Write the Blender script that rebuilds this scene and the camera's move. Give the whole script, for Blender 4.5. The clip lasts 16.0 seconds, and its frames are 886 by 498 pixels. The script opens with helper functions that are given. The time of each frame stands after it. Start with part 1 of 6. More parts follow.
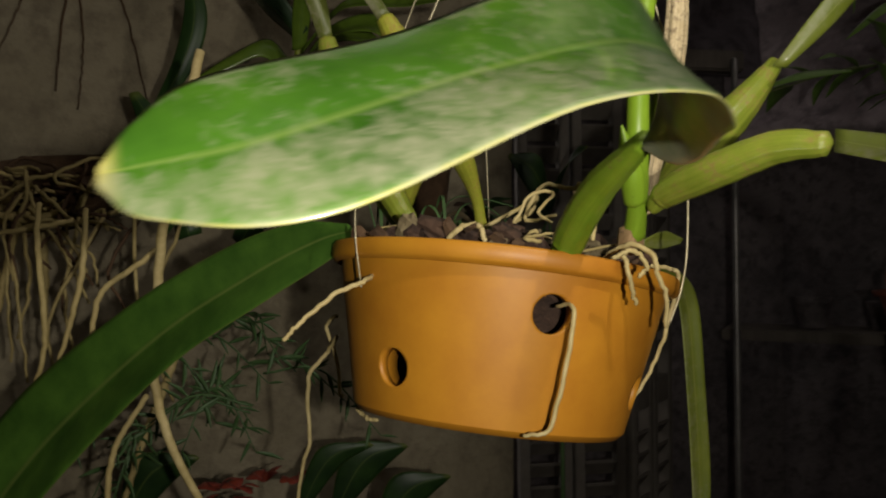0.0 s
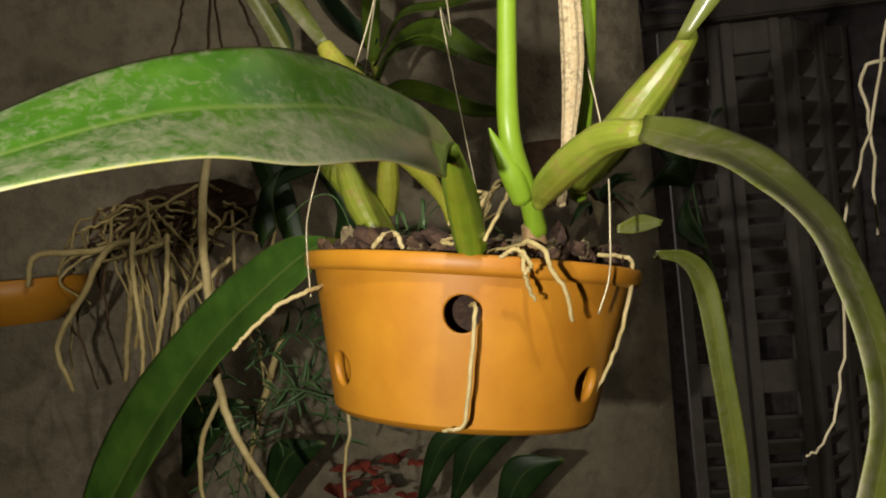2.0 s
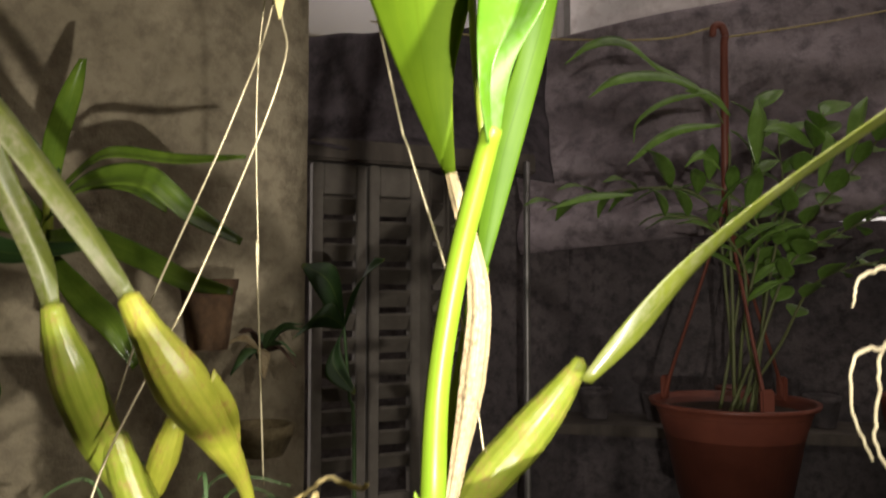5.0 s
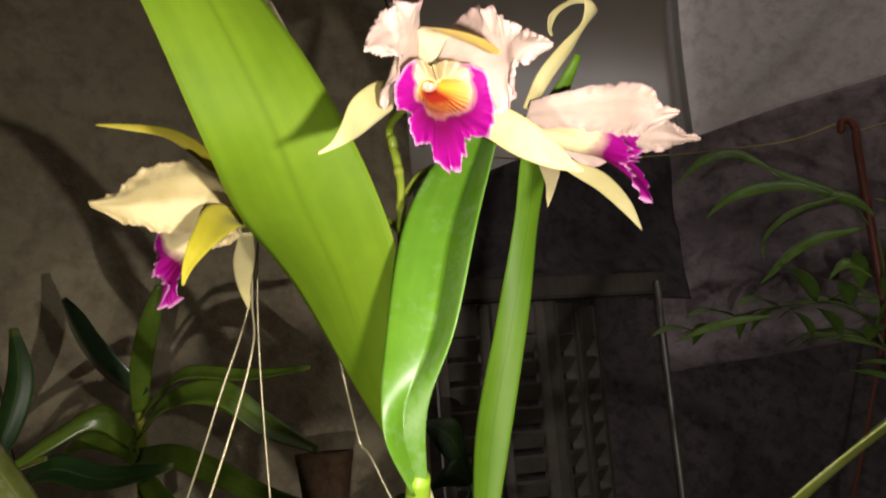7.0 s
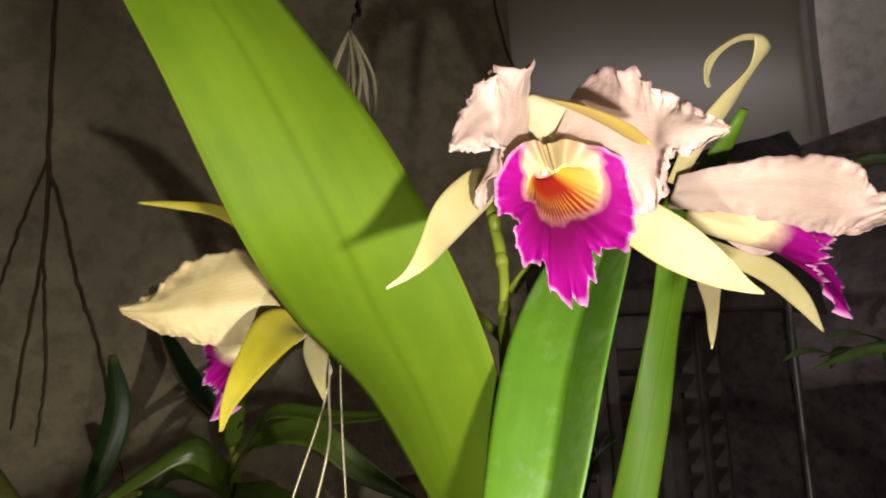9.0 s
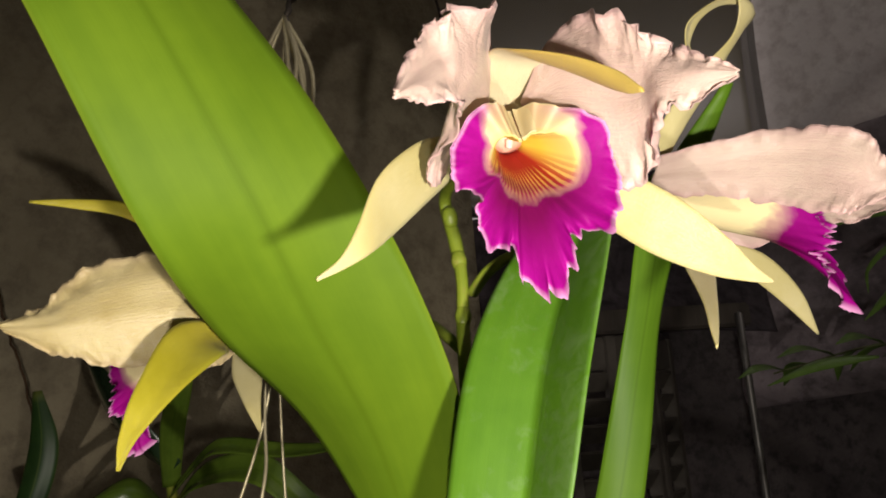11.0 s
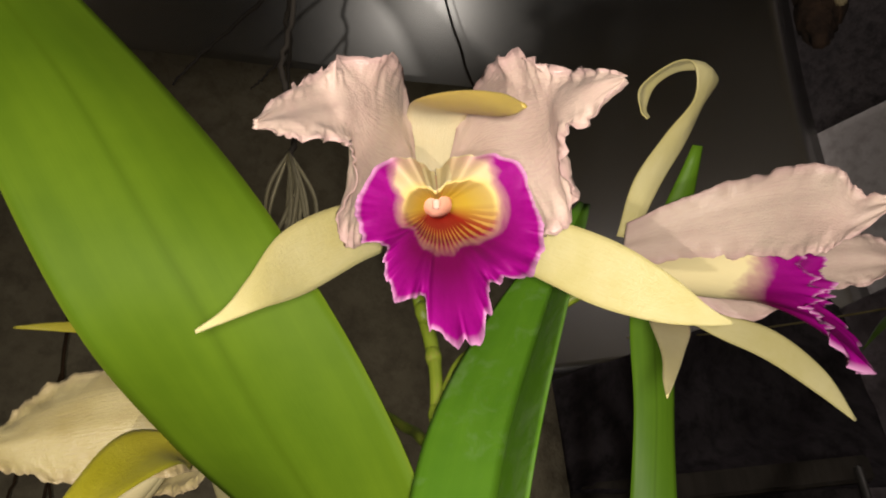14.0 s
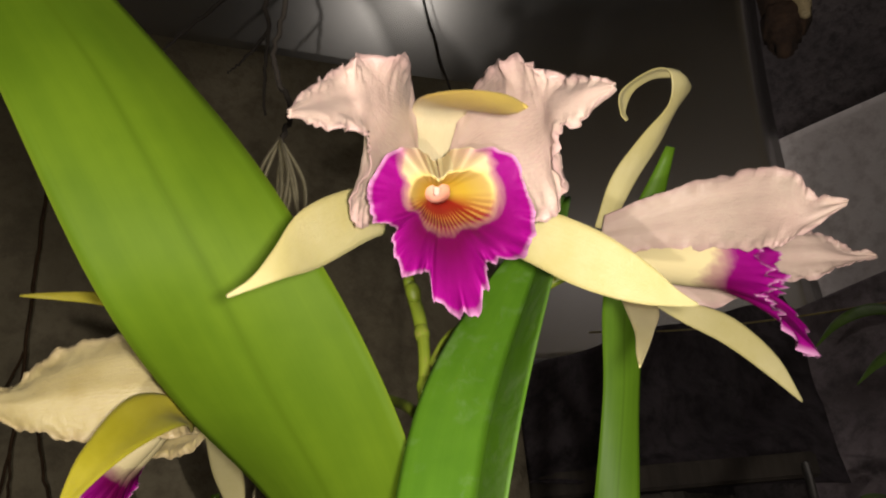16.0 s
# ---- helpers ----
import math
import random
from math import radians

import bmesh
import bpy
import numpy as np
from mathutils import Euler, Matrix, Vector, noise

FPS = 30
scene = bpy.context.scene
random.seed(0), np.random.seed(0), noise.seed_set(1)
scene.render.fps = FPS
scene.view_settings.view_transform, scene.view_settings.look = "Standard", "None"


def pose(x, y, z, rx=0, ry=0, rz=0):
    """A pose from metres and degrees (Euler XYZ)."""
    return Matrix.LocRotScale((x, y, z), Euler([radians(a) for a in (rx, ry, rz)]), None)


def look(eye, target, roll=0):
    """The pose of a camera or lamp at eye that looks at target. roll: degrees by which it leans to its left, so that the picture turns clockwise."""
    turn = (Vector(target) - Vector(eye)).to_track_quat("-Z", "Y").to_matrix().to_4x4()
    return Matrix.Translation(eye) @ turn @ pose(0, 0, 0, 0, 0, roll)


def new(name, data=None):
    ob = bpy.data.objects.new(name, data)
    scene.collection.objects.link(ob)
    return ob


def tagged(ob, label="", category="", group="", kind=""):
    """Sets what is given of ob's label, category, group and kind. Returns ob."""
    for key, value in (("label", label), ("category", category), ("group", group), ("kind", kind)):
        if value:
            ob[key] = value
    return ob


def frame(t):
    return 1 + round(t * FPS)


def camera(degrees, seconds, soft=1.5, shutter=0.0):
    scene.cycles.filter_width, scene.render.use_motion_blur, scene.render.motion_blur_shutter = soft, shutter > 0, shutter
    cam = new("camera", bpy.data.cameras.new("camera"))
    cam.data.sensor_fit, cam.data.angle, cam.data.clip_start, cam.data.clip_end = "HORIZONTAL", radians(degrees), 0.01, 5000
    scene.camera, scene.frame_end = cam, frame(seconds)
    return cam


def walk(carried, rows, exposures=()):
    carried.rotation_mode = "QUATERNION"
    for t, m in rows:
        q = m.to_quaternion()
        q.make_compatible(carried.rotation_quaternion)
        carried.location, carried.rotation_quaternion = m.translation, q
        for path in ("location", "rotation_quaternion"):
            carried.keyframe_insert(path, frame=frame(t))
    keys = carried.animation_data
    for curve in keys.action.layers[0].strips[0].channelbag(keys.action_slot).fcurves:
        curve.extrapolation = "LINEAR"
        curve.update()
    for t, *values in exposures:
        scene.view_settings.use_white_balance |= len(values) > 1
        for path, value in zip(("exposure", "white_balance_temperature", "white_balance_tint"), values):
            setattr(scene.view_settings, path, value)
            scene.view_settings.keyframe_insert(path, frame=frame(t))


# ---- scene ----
cam = camera(59.2, 16.0, 1.9, 0.5)
PATH = [
    (0, (-0.0107, -0.0374, 1.3355), (-0.0687, 0.4592, 1.3389), -0.54),
    (0.5, (0.0594, -0.0406, 1.3451), (-0.0492, 0.4474, 1.3430), -3.88),
    (1, (0.1077, -0.0320, 1.3504), (-0.0341, 0.4475, 1.3476), -6.44),
    (1.5, (0.1426, -0.0285, 1.3469), (-0.0293, 0.4410, 1.3463), -5.70),
    (2, (0.1785, -0.0147, 1.3433), (-0.0191, 0.4446, 1.3400), -5.27),
    (2.5, (0.1152, -0.0209, 1.3384), (-0.0091, 0.4634, 1.3406), -3.66),
    (3, (0.0650, -0.0257, 1.3450), (-0.0150, 0.4678, 1.3403), -1.69),
    (3.5, (0.0305, -0.0121, 1.3626), (0.0007, 0.4870, 1.3574), -0.75),
    (4, (0.0162, -0.0044, 1.3961), (0.0548, 0.4940, 1.4037), 0.53),
    (4.5, (-0.0026, 0.0112, 1.4448), (0.0623, 0.5066, 1.4661), 0.52),
    (5, (0.0001, 0.0373, 1.4961), (0.0696, 0.5318, 1.5223), -0.00),
    (5.1, (0.0032, 0.0366, 1.5057), (0.0709, 0.5309, 1.5394), -0.22),
    (5.2, (0.0113, 0.0427, 1.5154), (0.0737, 0.5371, 1.5568), -0.51),
    (7.3, (0.1079, 0.0700, 1.6122), (0.0687, 0.5599, 1.7046), -3.79),
    (7.5, (0.1116, 0.0728, 1.6261), (0.0659, 0.5630, 1.7130), -3.01),
    (8, (0.1222, 0.0821, 1.6475), (0.0221, 0.5668, 1.7183), -1.76),
    (8.2, (0.1180, 0.0889, 1.6535), (0.0098, 0.5719, 1.7244), -1.99),
    (10.3, (0.0869, 0.1894, 1.6447), (0.0099, 0.6672, 1.7705), -3.64),
    (10.5, (0.0919, 0.1819, 1.6454), (0.0158, 0.6614, 1.7651), -3.78),
    (11, (0.0914, 0.1712, 1.6484), (0.0245, 0.6552, 1.7547), -4.24),
    (11.5, (0.0920, 0.1915, 1.6347), (0.0149, 0.6671, 1.7683), -4.73),
    (12, (0.0881, 0.1842, 1.6374), (0.0235, 0.6611, 1.7730), -6.57),
    (12.5, (0.1019, 0.1815, 1.6368), (0.0145, 0.6507, 1.7859), -5.79),
    (13, (0.1187, 0.1857, 1.6369), (0.0006, 0.6447, 1.7962), -5.12),
    (13.5, (0.1171, 0.1867, 1.6334), (0.0125, 0.6353, 1.8279), -6.47),
    (14, (0.1205, 0.1960, 1.6259), (0.0144, 0.6341, 1.8422), -6.24),
    (14.5, (0.1197, 0.1923, 1.6190), (0.0253, 0.6280, 1.8453), -7.18),
    (15, (0.1166, 0.1864, 1.6195), (0.0328, 0.6277, 1.8390), -7.00),
    (15.5, (0.1167, 0.1755, 1.6221), (0.0360, 0.6206, 1.8351), -6.25),
    (16, (0.1161, 0.1793, 1.6171), (0.0307, 0.6252, 1.8266), -5.56),
]
EXPOSURES = [
    (0.0, -0.12, 6500, 11), (1.0, -0.25, 6500, 12), (1.5, -0.25, 6500, 12), (2.0, 0.58, 6500, 12), (2.5, 1.0, 6500, 12), (3.0, 1.05, 6500, 11), (3.5, 1.12, 6500, 11), (4.0, 1.12, 6500, 12), (4.5, 1.25, 6500, 13), (5.2, 1.72, 6500, 13),
    (7.3, 0.55, 6500, 14), (8.2, 0.50, 6500, 14), (10.3, 0.28, 6500, 14), (12.5, 0.14, 6500, 14), (13.0, -0.14, 6500, 13), (14.5, -0.24, 6500, 12), (16.0, -0.08, 6500, 13),
]
walk(cam, [(t, look(eye, target, roll)) for t, eye, target, roll in PATH], EXPOSURES)

# ---- world and light: night, the torch that lights the plant from where it is carried, low and high ----
world = bpy.data.worlds.new("night")
world.use_nodes = True
scene.world = world
world.node_tree.nodes["Background"].inputs[0].default_value = (0.62, 0.56, 0.52, 1)
world.node_tree.nodes["Background"].inputs[1].default_value = 0.45


def torch(eye, target, watts, cone, blend, size=0.006):
    data = bpy.data.lights.new("torch", "SPOT")
    data.energy, data.spot_size, data.spot_blend = watts, radians(cone), blend
    data.shadow_soft_size, data.color = size, (1.0, 0.93, 0.82)
    lamp = new("torch", data)
    lamp.matrix_world = look(eye, target)


torch((0.085, -0.125, 1.338), (-0.02, 0.50, 1.345), 11.5, 116, 1.0)
torch((0.128, 0.178, 1.618), (0.05, 0.62, 1.78), 2.8, 168, 0.3)


# ---- materials ----
def mat(name, rough=0.6, metal=0.0, spec=0.5):
    m = bpy.data.materials.new(name)
    m.use_nodes = True
    b = m.node_tree.nodes["Principled BSDF"]
    b.inputs["Roughness"].default_value, b.inputs["Metallic"].default_value = rough, metal
    b.inputs["Specular IOR Level"].default_value = spec
    return m, m.node_tree.nodes, m.node_tree.links, b


def ramp(nodes, stops, mode="LINEAR"):
    r = nodes.new("ShaderNodeValToRGB")
    r.color_ramp.interpolation = mode
    while len(r.color_ramp.elements) < len(stops):
        r.color_ramp.elements.new(0.5)
    for e, (p, c) in zip(r.color_ramp.elements, stops):
        e.position, e.color = p, (*c, 1)
    return r


def noise_tex(nodes, links, coord, scale, detail=5.0, rough=0.6, stretch=None):
    n = nodes.new("ShaderNodeTexNoise")
    n.inputs["Scale"].default_value, n.inputs["Detail"].default_value, n.inputs["Roughness"].default_value = scale, detail, rough
    if stretch:
        mp = nodes.new("ShaderNodeMapping")
        mp.inputs["Scale"].default_value = stretch
        links.new(coord, mp.inputs["Vector"])
        coord = mp.outputs["Vector"]
    links.new(coord, n.inputs["Vector"])
    return n


def mix(nodes, links, fac, a, b, blend="MIX"):
    x = nodes.new("ShaderNodeMix")
    x.data_type, x.blend_type = "RGBA", blend
    for s, v in ((x.inputs[0], fac), (x.inputs[6], a), (x.inputs[7], b)):
        if isinstance(v, (int, float)):
            s.default_value = v
        elif isinstance(v, tuple):
            s.default_value = (*v, 1)
        else:
            links.new(v, s)
    return x.outputs[2]


def bump(nodes, links, height, bsdf, strength=0.3, dist=0.001):
    b = nodes.new("ShaderNodeBump")
    b.inputs["Strength"].default_value, b.inputs["Distance"].default_value = strength, dist
    links.new(height, b.inputs["Height"])
    links.new(b.outputs[0], bsdf.inputs["Normal"])


def uv_split(nodes, links):
    c = nodes.new("ShaderNodeUVMap")
    s = nodes.new("ShaderNodeSeparateXYZ")
    links.new(c.outputs[0], s.inputs[0])
    return c.outputs[0], s.outputs[0], s.outputs[1]


def math_node(nodes, links, op, a, b=0.0):
    n = nodes.new("ShaderNodeMath")
    n.operation = op
    n.inputs[2].default_value = 0.5
    for s, v in ((n.inputs[0], a), (n.inputs[1], b)):
        if isinstance(v, (int, float)):
            s.default_value = v
        else:
            links.new(v, s)
    return n.outputs[0]


def leaf_mat(name, dark, light, rib, dust=None, dust_amount=0.0, rough=0.38, through_light=0.25, tip=None, gloss=0.0, flip=False, spec=0.5):
    """Thick leaf: blotches, long fibres, a midrib and pale margins; dust lies in worn patches."""
    m, n, l, b = mat(name, rough, 0.0, spec)
    uv, u, v = uv_split(n, l)
    geo = n.new("ShaderNodeTexCoord").outputs["Object"]
    big = noise_tex(n, l, geo, 28, 4)
    fib = noise_tex(n, l, uv, 60, 3, 0.6, (0.5, 1.6, 1))
    base = ramp_of(n, l, big.outputs[0], [(0.32, dark), (0.70, light)])
    shade = ramp_of(n, l, fib.outputs[0], [(0.3, (0.98, 0.98, 0.98)), (0.7, (1.01, 1.01, 1.0))])
    base = mix(n, l, 1.0, base, shade, "MULTIPLY")
    lengthwise = ramp_of(n, l, noise_tex(n, l, uv, 7, 3, 0.5, (0.25, 1.4, 1)).outputs[0], [(0.35, (0.90, 0.92, 0.9)), (0.65, (1.05, 1.03, 1.0))])
    base = mix(n, l, 0.8, base, lengthwise, "MULTIPLY")
    off = math_node(n, l, "ABSOLUTE", math_node(n, l, "SUBTRACT", v, 0.5))
    base = mix(n, l, ramp_of(n, l, off, [(0.0, (0.8, 0.8, 0.8)), (0.035, (0.0, 0.0, 0.0))]), base, rib)
    base = mix(n, l, ramp_of(n, l, off, [(0.48, (0, 0, 0)), (0.497, (0.6, 0.6, 0.6))]), base, tip or light)
    if tip:
        base = mix(n, l, ramp_of(n, l, u, [(0.925, (0, 0, 0)), (1.0, (0.85, 0.85, 0.85))]), base, tip)
    if dust:
        d1 = noise_tex(n, l, geo, 210, 7, 0.70)
        d1.inputs["Distortion"].default_value = 0.5
        d2 = noise_tex(n, l, geo, 58, 4, 0.6)
        streak = noise_tex(n, l, geo, 22, 4, 0.6)
        worn_side = ramp_of(n, l, math_node(n, l, "SUBTRACT", 1.0, v) if flip else v, [(0.0, (0.58, 0.58, 0.58)), (0.36, (0.46, 0.46, 0.46)), (0.50, (0.12, 0.12, 0.12)), (0.85, (0.0, 0.0, 0.0)), (1.0, (0.3, 0.3, 0.3))])
        f = math_node(n, l, "ADD", math_node(n, l, "MULTIPLY", math_node(n, l, "SUBTRACT", d1.outputs[0], 0.5), 2.3), math_node(n, l, "MULTIPLY", math_node(n, l, "SUBTRACT", d2.outputs[0], 0.5), 0.9))
        f = math_node(n, l, "MULTIPLY", math_node(n, l, "ADD", f, math_node(n, l, "SUBTRACT", streak.outputs[0], 0.5)), min(1.0, 1.4 * dust_amount))
        f = math_node(n, l, "ADD", f, math_node(n, l, "MULTIPLY", worn_side, dust_amount))
        if dust_amount >= 1.0:
            f = math_node(n, l, "ADD", f, ramp_of(n, l, u, [(0.1, (0.42, 0.42, 0.42)), (0.5, (0.0, 0.0, 0.0))]))
            dust = mix(n, l, ramp_of(n, l, u, [(0.15, (0.9, 0.9, 0.9)), (0.55, (0, 0, 0))]), dust, (0.27, 0.275, 0.175))
        fac = ramp_of(n, l, f, [(0.10, (0, 0, 0)), (0.90, (0.82, 0.82, 0.82))])
        base = mix(n, l, fac, base, dust)
        rr = n.new("ShaderNodeMapRange")
        rr.inputs[3].default_value, rr.inputs[4].default_value = rough, 0.7
        l.new(fac, rr.inputs[0])
        l.new(rr.outputs[0], b.inputs["Roughness"])
    b.inputs["Coat Weight"].default_value, b.inputs["Coat Roughness"].default_value = gloss, 0.16
    l.new(base, b.inputs["Base Color"])
    bump(n, l, fib.outputs[0], b, 0.08, 0.0004)
    if through_light:
        tr = n.new("ShaderNodeBsdfTranslucent")
        l.new(base, tr.inputs[0])
        ms = n.new("ShaderNodeMixShader")
        ms.inputs[0].default_value = through_light
        l.new(b.outputs[0], ms.inputs[1])
        l.new(tr.outputs[0], ms.inputs[2])
        l.new(ms.outputs[0], n["Material Output"].inputs[0])
    return m


def ramp_of(n, l, source, stops):
    r = ramp(n, stops)
    l.new(source, r.inputs[0])
    return r.outputs[0]


def plain_mat(name, a, b_col, scale=40, rough=0.6, strength=0.3, dist=0.001, metal=0.0, stretch=None, spec=0.5, detail=6.0):
    """Two tones mixed by noise, with the same noise as fine relief."""
    m, n, l, b = mat(name, rough, metal, spec)
    geo = n.new("ShaderNodeTexCoord").outputs["Object"]
    t = noise_tex(n, l, geo, scale, detail, 0.65, stretch)
    t2 = noise_tex(n, l, geo, scale * 0.17, 3)
    f = math_node(n, l, "MULTIPLY", math_node(n, l, "ADD", t.outputs[0], t2.outputs[0]), 0.5)
    l.new(ramp_of(n, l, f, [(0.36, a), (0.64, b_col)]), b.inputs["Base Color"])
    if strength:
        bump(n, l, t.outputs[0], b, strength, dist)
    return m


M_LEAF_OLD = leaf_mat("old_dusty_leaf", (0.026, 0.085, 0.007), (0.062, 0.165, 0.012), (0.13, 0.21, 0.04), (0.24, 0.245, 0.150), 1.0, 0.33, 0.10, (0.50, 0.43, 0.13), 0.8)
M_LEAF_DARK = leaf_mat("dark_leaf", (0.014, 0.040, 0.010), (0.032, 0.080, 0.016), (0.09, 0.14, 0.03), None, 0, 0.46, 0.1, (0.16, 0.19, 0.04))
M_LEAF_DROOP = leaf_mat("drooping_leaf", (0.038, 0.100, 0.014), (0.085, 0.19, 0.026), (0.16, 0.22, 0.05), None, 0, 0.36, 0.12, (0.16, 0.20, 0.04))
M_LEAF_BRIGHT = leaf_mat("bright_leaf", (0.120, 0.218, 0.009), (0.158, 0.268, 0.012), (0.115, 0.20, 0.007), None, 0, 0.6, 0.34, (0.20, 0.28, 0.02), spec=0.15)
M_LEAF_MID = leaf_mat("fresh_green_leaf", (0.060, 0.155, 0.008), (0.095, 0.220, 0.014), (0.05, 0.125, 0.006), (0.14, 0.23, 0.08), 0.58, 0.36, 0.15, flip=True, spec=0.5)
M_LEAF_RIGHT = leaf_mat("shaded_leaf", (0.078, 0.172, 0.008), (0.104, 0.21, 0.012), (0.068, 0.142, 0.007), None, 0, 0.5, 0.2, spec=0.25)
M_LEAF_OLD_OLIVE = leaf_mat("old_olive_leaf", (0.065, 0.085, 0.013), (0.115, 0.135, 0.022), (0.16, 0.17, 0.05), (0.20, 0.185, 0.12), 0.7, 0.42, 0.1, spec=0.45)
M_LEAF_GLOSS = leaf_mat("glossy_dark_leaf", (0.018, 0.036, 0.018), (0.030, 0.060, 0.028), (0.03, 0.055, 0.02), None, 0, 0.20, 0.05, gloss=0.8)
M_LEAF_OLIVE = leaf_mat("olive_leaf", (0.11, 0.14, 0.016), (0.17, 0.20, 0.025), (0.22, 0.23, 0.06), (0.28, 0.27, 0.17), 0.4, 0.40, 0.15, gloss=0.35, spec=0.5)


def streak_mat(name, a, b_col, mark, amount=0.5, rough=0.5, strength=0.4, dist=0.0008):
    """Grooved skin: streaks that run along the limb, brown flecks and scars in broken rings."""
    m, n, l, b = mat(name, rough)
    uv, u, v = uv_split(n, l)
    geo = n.new("ShaderNodeTexCoord").outputs["Object"]
    long_ = noise_tex(n, l, uv, 9, 5, 0.65, (0.35, 5.0, 1))
    patch = noise_tex(n, l, geo, 70, 5, 0.65)
    fleck = noise_tex(n, l, geo, 420, 4, 0.6)
    f = math_node(n, l, "MULTIPLY", math_node(n, l, "ADD", long_.outputs[0], patch.outputs[0]), 0.5)
    c = ramp_of(n, l, f, [(0.36, a), (0.62, b_col)])
    worn = math_node(n, l, "MULTIPLY", patch.outputs[0], fleck.outputs[0])
    c = mix(n, l, ramp_of(n, l, worn, [(0.36 - 0.12 * amount, (0, 0, 0)), (0.44 - 0.06 * amount, (0.8, 0.8, 0.8))]), c, mark)
    l.new(c, b.inputs["Base Color"])
    h = math_node(n, l, "ADD", long_.outputs[0], math_node(n, l, "MULTIPLY", fleck.outputs[0], 0.3))
    bump(n, l, h, b, strength, dist)
    return m


M_BULB = streak_mat("pseudobulb_green", (0.15, 0.20, 0.018), (0.25, 0.285, 0.036), (0.25, 0.17, 0.06), 0.8, 0.30, 0.3)
M_BULB_FRESH = streak_mat("pseudobulb_fresh", (0.12, 0.22, 0.012), (0.20, 0.31, 0.022), (0.20, 0.16, 0.05), 0.3, 0.34, 0.3)
M_BULB_YELLOW = streak_mat("pseudobulb_yellow", (0.23, 0.26, 0.022), (0.37, 0.37, 0.045), (0.28, 0.17, 0.05), 0.8, 0.42, 0.3)
M_SCAPE = streak_mat("scape_olive", (0.14, 0.20, 0.012), (0.22, 0.27, 0.025), (0.26, 0.20, 0.06), 0.4, 0.45, 0.2, 0.0004)
M_STEM = streak_mat("stem_bright_green", (0.155, 0.27, 0.012), (0.20, 0.32, 0.022), (0.14, 0.22, 0.02), 0.05, 0.40, 0.1, 0.0004)
M_SHEATH = streak_mat("dry_sheath", (0.36, 0.26, 0.12), (0.64, 0.54, 0.33), (0.15, 0.10, 0.05), 1.0, 0.75, 0.6, 0.001)
M_HUSK = streak_mat("brown_husk", (0.20, 0.12, 0.05), (0.36, 0.24, 0.11), (0.10, 0.06, 0.03), 0.6, 0.8, 0.6, 0.001)
M_ROOT = plain_mat("root_pale", (0.34, 0.26, 0.09), (0.58, 0.48, 0.23), 90, 0.7, 0.4, 0.0008)
M_ROOT_GREY = plain_mat("root_grey", (0.16, 0.14, 0.08), (0.32, 0.28, 0.18), 90, 0.75, 0.4, 0.0008)
M_ROOT_DULL = plain_mat("root_dull", (0.30, 0.23, 0.08), (0.52, 0.42, 0.18), 70, 0.75, 0.4, 0.0008)
M_POT = plain_mat("terracotta_plastic", (0.41, 0.155, 0.011), (0.60, 0.275, 0.019), 18, 0.48, 0.10, 0.0004)
M_POT_RED = plain_mat("red_plastic", (0.15, 0.042, 0.026), (0.22, 0.066, 0.040), 20, 0.45, 0.1, 0.0005)
M_BARK = plain_mat("bark", (0.022, 0.012, 0.008), (0.085, 0.046, 0.026), 110, 0.9, 1.0, 0.004)
M_MOUNT = plain_mat("mount_bark", (0.05, 0.028, 0.014), (0.14, 0.08, 0.038), 60, 0.9, 1.0, 0.004)
M_MOSS = plain_mat("dry_moss", (0.11, 0.085, 0.04), (0.26, 0.21, 0.11), 120, 0.9, 0.6, 0.002)
M_WIRE = plain_mat("galvanised_wire", (0.42, 0.37, 0.22), (0.60, 0.54, 0.36), 200, 0.42, 0.2, 0.0003, 0.6)
M_STEEL = plain_mat("dull_steel", (0.20, 0.19, 0.18), (0.32, 0.31, 0.29), 60, 0.45, 0.2, 0.0005, 0.7)
M_THIN = plain_mat("thin_foliage", (0.035, 0.08, 0.02), (0.08, 0.15, 0.05), 50, 0.5, 0.1)
M_STALK = streak_mat("pot_plant_stalk", (0.10, 0.13, 0.04), (0.18, 0.20, 0.08), (0.12, 0.09, 0.04), 0.5, 0.5, 0.3)
M_FERN = leaf_mat("pot_plant_leaf", (0.15, 0.28, 0.045), (0.23, 0.40, 0.085), (0.23, 0.40, 0.09), None, 0, 0.28, 0.2, gloss=0.4)
M_VANDA = leaf_mat("strap_leaf", (0.07, 0.125, 0.014), (0.13, 0.205, 0.024), (0.07, 0.13, 0.012), None, 0, 0.25, 0.12)


